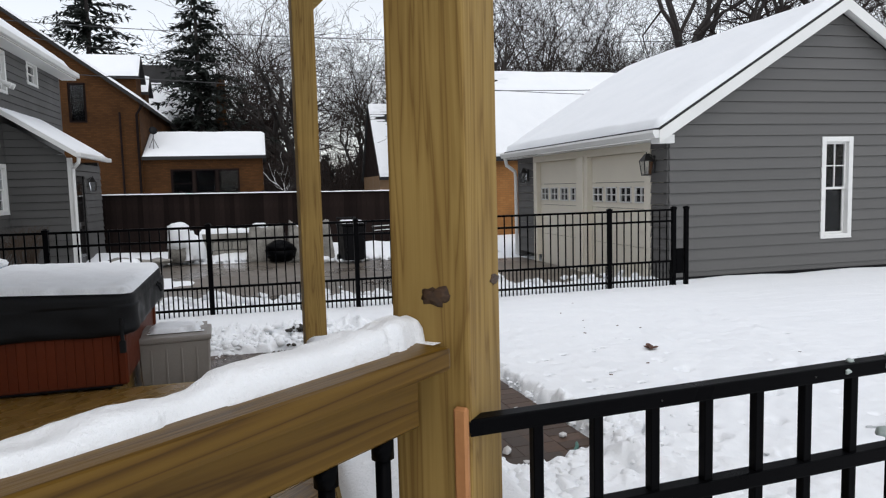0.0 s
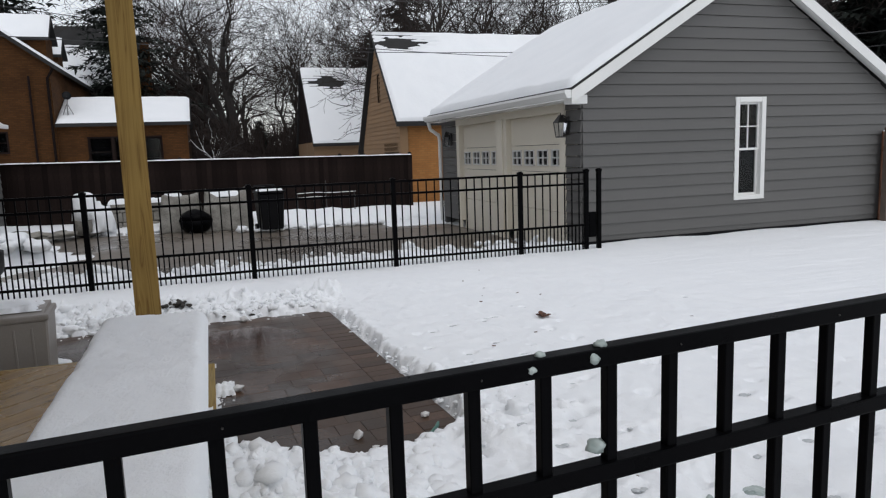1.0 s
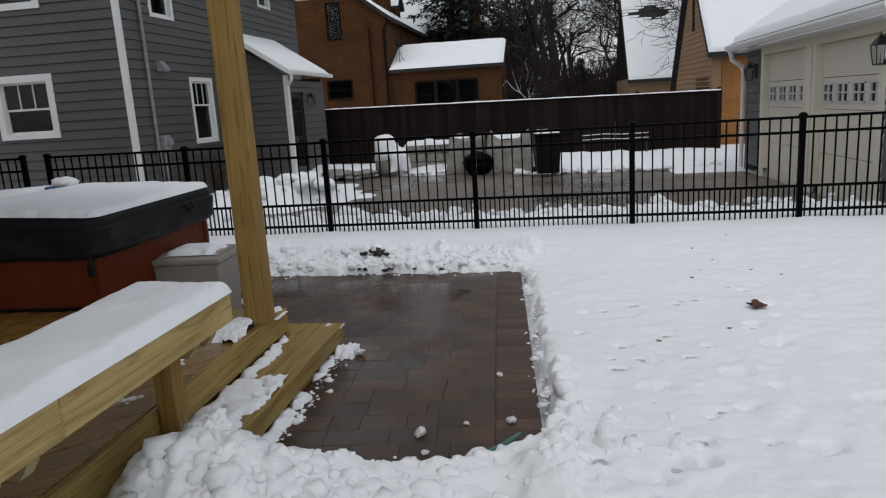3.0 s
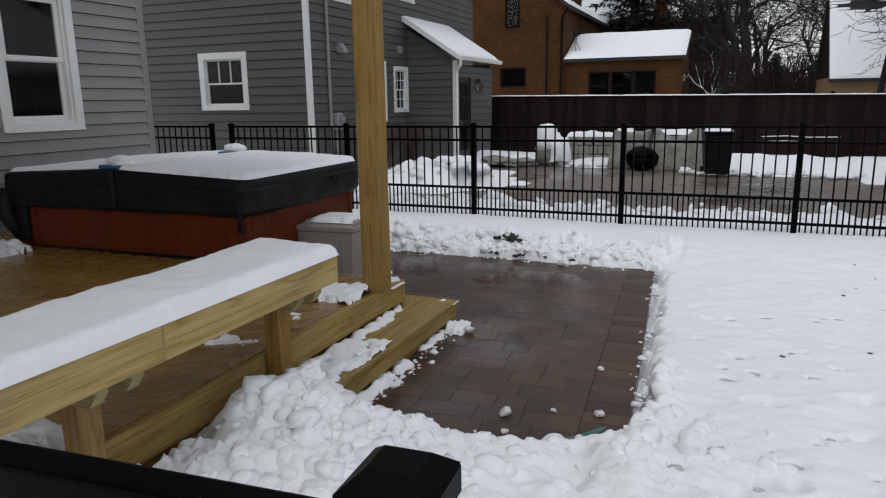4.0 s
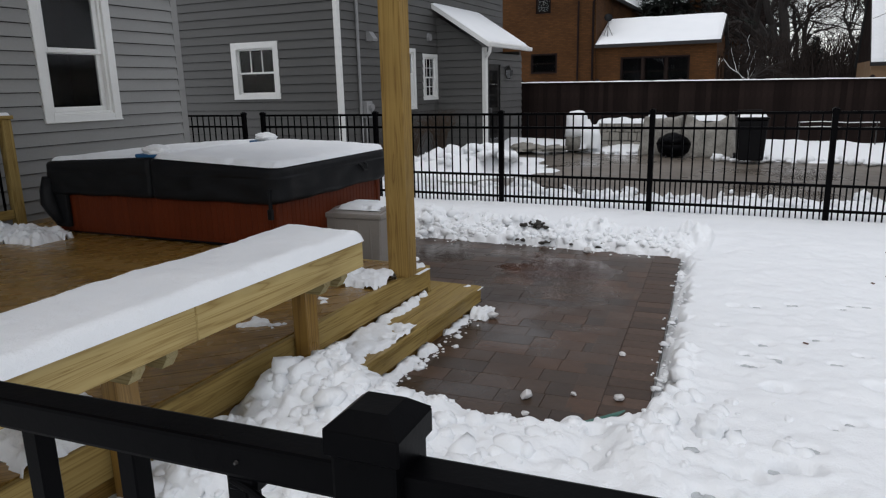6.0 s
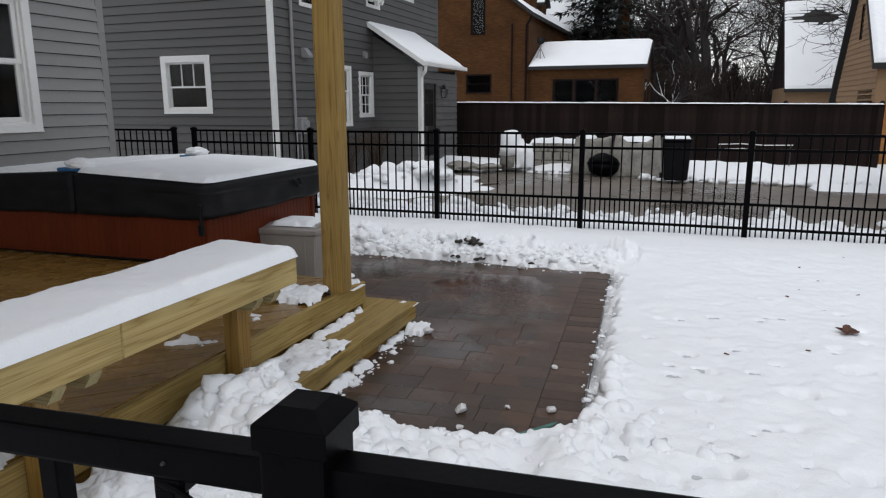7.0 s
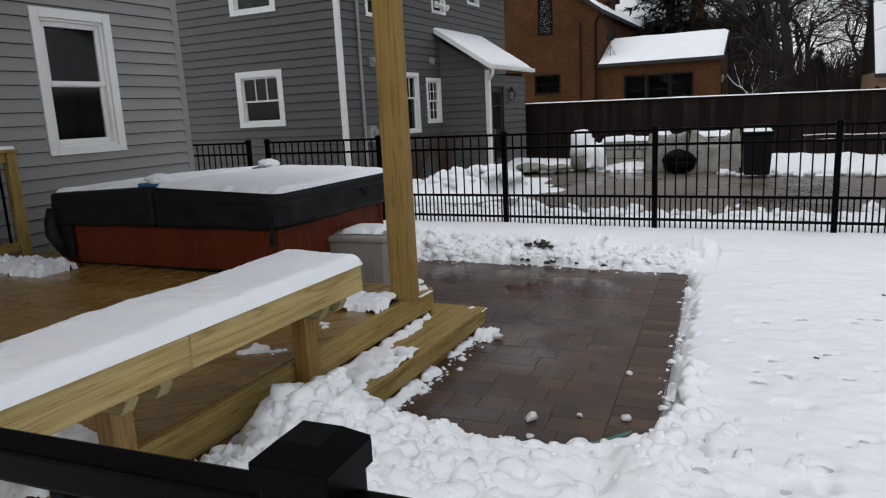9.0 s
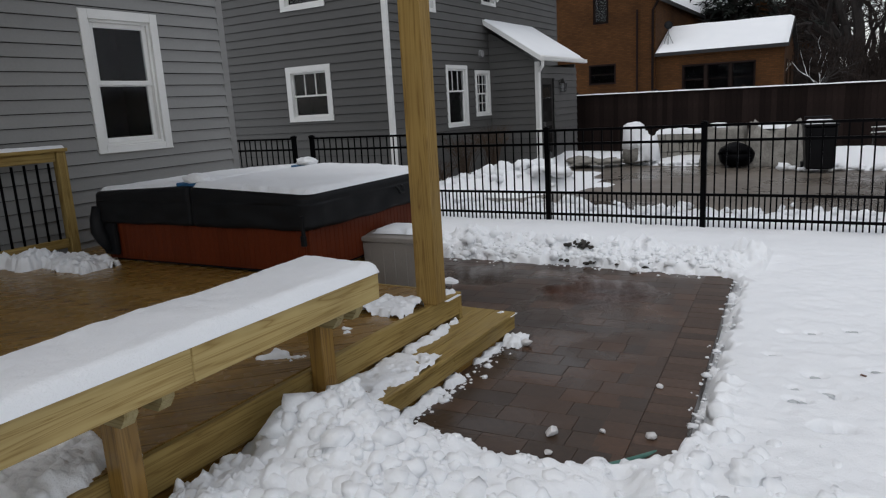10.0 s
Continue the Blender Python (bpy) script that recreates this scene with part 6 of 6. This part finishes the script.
roof_slab(th, (6.9, 22.7, 2.58), (19.3, 22.7, 2.58), (19.3, 25.85, 5.95), (6.9, 25.85, 5.95), 0.14, ROOFING)
roof_slab(th, (6.9, 29.1, 1.68), (19.3, 29.1, 1.68), (19.3, 25.85, 5.95), (6.9, 25.85, 5.95), 0.14, ROOFING)
roof_snow((6.9, 22.7, 2.58), (19.3, 22.7, 2.58), (6.9, 25.85, 5.95), 0.09, 90, "snow on the tan house roof with a bare dark patch", 0.07, [(1.0, 4.1, 1.1, 0.5)])
part("foundation_window", box(gx - 0.03, gx - 0.005, 23.3, 25.2, 1.0, 1.9), GLASS, th)
# second one behind it
t2 = thing("house", "distant tan house with a steep snowy roof", "house")
part("wall", box(6.4, 11, 38.4, 45, -0.3, 2.3), TAN_SIDING, t2)
part("gable_wall", prism([(38.4, 2.3), (41.7, 6.3), (45, 2.3)], 6.4, 6.65, "x"), DARK_FENCE, t2)
roof_slab(t2, (6.3, 38.0, 2.2), (11, 38.0, 2.2), (11, 41.7, 6.6), (6.3, 41.7, 6.6), 0.15, ROOFING)
roof_slab(t2, (6.3, 45.4, 2.2), (11, 45.4, 2.2), (11, 41.7, 6.6), (6.3, 41.7, 6.6), 0.15, ROOFING)
roof_snow((6.3, 38.0, 2.2), (11, 38.0, 2.2), (6.3, 41.7, 6.6), 0.08, 93, "snow on the distant tan house roof", 0.1, [(1.5, 4.7, 1.2, 0.7)])

# ---- cedar fence and shed right of the garage ----
cf = thing("board_fence", "orange-brown cedar fence seen from its rail side", "fence")
CB = mesh_of("board", box(0, 0.14, 0.0, 0.02, -0.1, 1.66, 0.003), CEDAR)
x = 12.3
while x < 19:
    share("board", CB, cf, pose(x, 9.45, 0))
    x += 0.145
for z in (0.55, 1.3):
    part("rail", box(12.3, 19, 9.37, 9.448, z, z + 0.09, 0.004), CEDAR, cf)
for x in (12.28, 12.78, 15.2, 17.6):
    part("post", box(x - 0.05, x + 0.05, 9.27, 9.37, -0.2, 1.72, 0.004), OLD_POST, cf, "weathered brown-grey post")
snow_on("fence_snow", "thin snow on the cedar fence", pose(0, 0, 1.66), 12.3, 19, 9.44, 9.48, 0.025, 96, 0.05, 0.01, 0.02, 0.5)
sh = thing("shed", "neighbour's shed with green trim and a snowy roof", "shed")
part("wall", box(24, 31, 20, 25, -0.2, 2.1), GREEN_PAINT, sh)
part("gable", prism([(19.9, 2.1), (22.5, 2.9), (25.1, 2.1)], 24, 24.2, "x"), GREEN_PAINT, sh)
roof_slab(sh, (23.6, 19.6, 2.05), (31.4, 19.6, 2.05), (31.4, 22.5, 3.0), (23.6, 22.5, 3.0), 0.15, GREEN_PAINT)
roof_slab(sh, (23.6, 25.4, 2.05), (31.4, 25.4, 2.05), (31.4, 22.5, 3.0), (23.6, 22.5, 3.0), 0.15, GREEN_PAINT)
roof_snow((23.6, 19.6, 2.05), (31.4, 19.6, 2.05), (23.6, 22.5, 3.0), 0.1, 97, "snow on the shed roof", 0.2)


# ---- trees ----
def grow(seed, height, r0, levels=5, spread_k=1.0):
    """A bare broadleaf tree: lists of thick and thin limbs as (points, radii)."""
    rnd = random.Random(seed)
    thick, thin = [], []

    def limb(p, d, length, r, level):
        n = 7 if level < 3 else 4
        pts, rad = [p.copy()], [r]
        for k in range(n):
            d = (d + Vector((rnd.gauss(0, 0.24), rnd.gauss(0, 0.24), rnd.gauss(0.03, 0.14)))).normalized()
            p = p + d * length / n
            pts.append(p.copy())
            rad.append(r * (1 - 0.62 * (k + 1) / n))
        (thick if level < 3 else thin).append((pts, rad))
        if level >= levels:
            return
        kids = (7, 5, 4, 4, 3, 3)[level]
        for k in range(kids):
            at = rnd.uniform(0.35 if level else 0.45, 1.0)
            i = min(int(at * n), n - 1)
            q = pts[i].lerp(pts[i + 1], at * n - i)
            side = d.cross(Vector((rnd.gauss(0, 1), rnd.gauss(0, 1), rnd.gauss(0, 1)))).normalized()
            tilt = (rnd.uniform(0.3, 0.85) if level < 2 else rnd.uniform(0.45, 1.1)) * spread_k
            e = (d * math.cos(tilt) + side * math.sin(tilt) + Vector((0, 0, 0.06))).normalized()
            limb(q, e, length * (rnd.uniform(0.75, 1.1) if level == 0 else rnd.uniform(0.5, 0.78)), rad[i] * (rnd.uniform(0.58, 0.8) if level == 0 else rnd.uniform(0.45, 0.66)), level + 1)

    limb(Vector((0, 0, -0.3)), Vector((rnd.gauss(0, 0.04), rnd.gauss(0, 0.04), 1)), height * 0.42, r0, 0)
    return thick, thin


def limbs_mesh(name, limbs, mat, sides, floor=0.0):
    verts, faces = [], []
    for pts, rad in limbs:
        base = len(verts)
        for k, p in enumerate(pts):
            d = (pts[min(k + 1, len(pts) - 1)] - pts[max(k - 1, 0)]).normalized()
            a = d.orthogonal().normalized()
            b = d.cross(a)
            r = max(rad[k], floor)
            for s in range(sides):
                w = 2 * math.pi * s / sides
                verts.append(p + (a * math.cos(w) + b * math.sin(w)) * r)
        for k in range(len(pts) - 1):
            for s in range(sides):
                i, j = base + k * sides + s, base + k * sides + (s + 1) % sides
                faces.append((i, j, j + sides, i + sides))
    me = bpy.data.meshes.new(name)
    me.from_pydata(verts, [], faces)
    me.materials.append(mat)
    return me


KINDS = []
for seed, h, r in ((3, 15, 0.5), (8, 13, 0.4), (14, 16, 0.46)):
    a, b = grow(seed, h, r)
    KINDS.append((limbs_mesh("trunk", a, BARK, 6), limbs_mesh("crown", b, TWIG, 3, 0.009)))
for i, (x, y, k, s, turn) in enumerate(((3.9, 50, 0, 1.3, 10), (-0.6, 60, 1, 1.1, 80), (8.2, 58, 2, 0.95, 150), (-2.2, 66, 2, 1.0, 30), (13.0, 62, 1, 1.15, 200), (-9.5, 70, 0, 1.0, 300), (16.5, 44, 2, 0.95, 20), (20.5, 46, 0, 1.05, 120), (25.5, 48, 1, 1.2, 250), (23.5, 38, 1, 1.0, 40), (31, 50, 0, 1.0, 330), (-15, 68, 1, 1.2, 10), (38, 46, 2, 1.0, 60), (-20, 74, 0, 1.1, 170), (11.4, 55, 1, 1.05, 310), (6.2, 70, 0, 1.0, 90), (1.2, 72, 2, 1.1, 220), (7.4, 57, 1, 0.9, 20), (19.0, 31.5, 2, 1.3, 75), (24.4, 33, 0, 1.3, 190), (13.4, 35, 1, 1.1, 140))):
    t = thing("tree", "bare leafless tree against the pale sky", "tree", pose(x, y, -0.2, 0, 0, turn) @ Matrix.Diagonal((s, s, s, 1)), "bare trees")
    share("trunk", KINDS[k][0], t, pose(0, 0, 0))
    share("crown", KINDS[k][1], t, pose(0, 0, 0))


def conifer_mesh(seed, height, radius, lo=0.12, gaps=0.0):
    rnd = random.Random(seed)
    verts, faces = [], []
    z = height * lo
    while z < height * 0.985:
        f = 1 - (z - height * lo) / (height * (1 - lo))
        for _ in range(int(6 + 5 * f)):
            if rnd.random() < gaps:
                continue
            a = rnd.uniform(0, 2 * math.pi)
            length = radius * (f**0.85) * rnd.uniform(0.6, 1.12) + 0.15
            droop = rnd.uniform(0.1, 0.4)
            steps = max(int(length / 0.16), 3)
            for k in range(steps):
                q = (k + rnd.random()) / steps
                r = length * q
                c = Vector((math.cos(a) * r, math.sin(a) * r, z - droop * r * q + 0.16 * r))
                for _ in range(3):
                    side = Vector((math.cos(a) + rnd.gauss(0, 0.65), math.sin(a) + rnd.gauss(0, 0.65), rnd.gauss(-0.35, 0.35))).normalized()
                    size = rnd.uniform(0.3, 0.75) * (1.1 - 0.5 * q)
                    w = side.cross(Vector((rnd.gauss(0, 0.4), rnd.gauss(0, 0.4), 1))).normalized() * size * 0.13
                    i = len(verts)
                    verts += [c - w, c + side * size * 0.5 + w, c + side * size, c + side * size * 0.4 - w * 1.4]
                    faces.append((i, i + 1, i + 2, i + 3))
        z += height * 0.022
    me = bpy.data.meshes.new("crown")
    me.from_pydata(verts, [], faces)
    me.materials.append(NEEDLES)
    return me


CON = [conifer_mesh(1, 19, 4.6), conifer_mesh(2, 16, 4.6, 0.25, 0.3), conifer_mesh(5, 9, 4.4, 0.02)]
CTR = [mesh_of("trunk", tube([(0, 0, -0.3), (0, 0, h * 0.5), (0, 0, h * 0.98)], [0.28, 0.17, 0.03], 8), BARK, True) for h in (19, 16, 9)]
for x, y, k, s, turn, label in ((-3.5, 45.4, 1, 1.0, 0, "tall dark spruce with drooping branches"), (-13.5, 64, 1, 1.5, 50, "tall dark ragged conifer"), (16.6, 55, 0, 1.05, 90, "tall dark ragged conifer"), (14.2, 57, 2, 1.3, 30, "broad dark evergreen behind the tan house"), (36, 29.5, 2, 1.7, 0, "broad dark evergreen behind the shed"), (41, 31.5, 2, 1.9, 70, "broad dark evergreen behind the shed"), (47, 33, 2, 1.9, 160, "broad dark evergreen behind the shed"), (44, 37, 0, 1.0, 160, "tall dark spruce behind the shed"), (54, 38, 2, 2.0, 260, "broad dark evergreen behind the shed"), (28, 42, 2, 1.1, 200, "broad dark evergreen behind the garage"), (4.6, 52.5, 2, 0.5, 30, "dark evergreen bush before the bare trees")):
    t = thing("conifer", label, "tree", pose(x, y, -0.2, 0, 0, turn) @ Matrix.Diagonal((s, s, s, 1)), "conifers")
    share("trunk", CTR[k], t, pose(0, 0, 0))
    share("crown", CON[k], t, pose(0, 0, 0))

# undergrowth between the far gardens
rnd = random.Random(77)
brush = []
for _ in range(1500):
    x, y = rnd.uniform(-1.5, 9), rnd.uniform(46, 56)
    p = Vector((x, y, -0.2))
    h = rnd.uniform(1.2, 4.6)
    m1 = p + Vector((rnd.gauss(0, 0.35), rnd.gauss(0, 0.35), h * 0.55))
    brush.append(([p, m1, m1 + Vector((rnd.gauss(0, 0.6), rnd.gauss(0, 0.6), h * 0.45))], [0.05, 0.035, 0.014]))
ob = new("undergrowth", limbs_mesh("undergrowth", brush, TWIG, 3))
tagged(ob, "dense bare undergrowth between distant gardens", "bushes", kind="stuff")
brush = []
for _ in range(1800):
    x = rnd.uniform(-60, 70)
    p = Vector((x, rnd.uniform(78, 95), -0.2))
    h = rnd.uniform(2, 5)
    m1 = p + Vector((rnd.gauss(0, 0.8), 0, h * 0.55))
    brush.append(([p, m1, m1 + Vector((rnd.gauss(0, 1.3), rnd.gauss(0, 1), h * 0.45))], [0.07, 0.045, 0.015]))
ob = new("far_woods", limbs_mesh("far_woods", brush, TWIG, 3))
tagged(ob, "far line of bare winter woods", "woods", kind="stuff")

# small snow-lined tree by the sunroom
a, b = grow(31, 6.0, 0.12, 4, 1.1)
st = thing("tree", "small bare tree with snow along its limbs", "tree", pose(1.6, 38, -0.2))
share("trunk", limbs_mesh("trunk", a, BARK, 5), st, pose(0, 0, 0))
share("crown", limbs_mesh("crown", b, TWIG, 3, 0.012), st, pose(0, 0, 0))
share("limb_snow", limbs_mesh("limb_snow", [([p + Vector((0, -0.01, 0.03)) for p in pts], [r * 0.75 for r in rad]) for pts, rad in a[1:9]], SNOW, 5), st, pose(0, 0, 0), "white snow along the limbs")

# overhead cables
def cable_run(a, b, sag, label):
    a, b = Vector(a), Vector(b)
    pts = []
    for k in range(25):
        q = k / 24
        p = a.lerp(b, q)
        p.z -= sag * 4 * q * (1 - q)
        pts.append(p)
    tagged(part("overhead_cable", tube(pts, 0.012, 5), WIRE, None), label, "cable", "overhead cables")


cable_run((-22, 24, 9.6), (30, 24, 5.6), 2.3, "thin sagging overhead cable")
cable_run((-22, 23, 7.0), (34, 22, 6.6), 2.0, "thin sagging overhead cable")
cable_run((-20, 25, 8.2), (34, 20, 7.8), 1.6, "thin sagging overhead cable")

# ---- pavers ----
patio = thing("pavement", "wet brown concrete paver patio cleared of snow", "patio", pose(0, 0, 0, 0, 0, 4.0), kind="structure")
part("bedding", box(-0.95, 2.42, 3.1, 7.1, -0.12, -0.0045), PAVER, patio)
SIZES = {w: mesh_of("paver", box(-w / 2 + 0.0008, w / 2 - 0.0008, -0.0792, 0.0792, -0.05, 0.0, 0.0018), PAVER) for w in (0.16, 0.24, 0.32)}
REDM = mesh_of("paver", box(-0.112, 0.112, -0.058, 0.058, -0.05, 0.0, 0.003), PAVER_RED)
rnd = random.Random(5)
y, row = 3.2, 0
while y < 7.05:
    x = -0.9 + (row % 2) * 0.09
    while x < 2.18:
        w = rnd.choice((0.16, 0.24, 0.24, 0.32))
        if x + w > 2.19:
            w = 0.16
            x = min(x, 2.19 - w)
        # leave out what lies under the deck and its step
        wx = (x + w / 2) * math.cos(radians(4)) - y * math.sin(radians(4))
        wy = (x + w / 2) * math.sin(radians(4)) + y * math.cos(radians(4))
        if not (wx < 0.65 and wy < 4.8) and wy < 7.2:
            share("paver", SIZES[w], patio, pose(x + w / 2, y, rnd.uniform(-0.0015, 0.0), rnd.uniform(-0.2, 0.2), rnd.uniform(-0.2, 0.2), 0))
        x += w + (1e-6 if x + w < 2.18 else 1)
    y += 0.16
    row += 1
y = 3.2
while y < 7.05:
    share("paver", REDM, patio, pose(2.304, y, rnd.uniform(-0.003, 0.001), rnd.uniform(-0.4, 0.4), 0, 0))
    y += 0.118
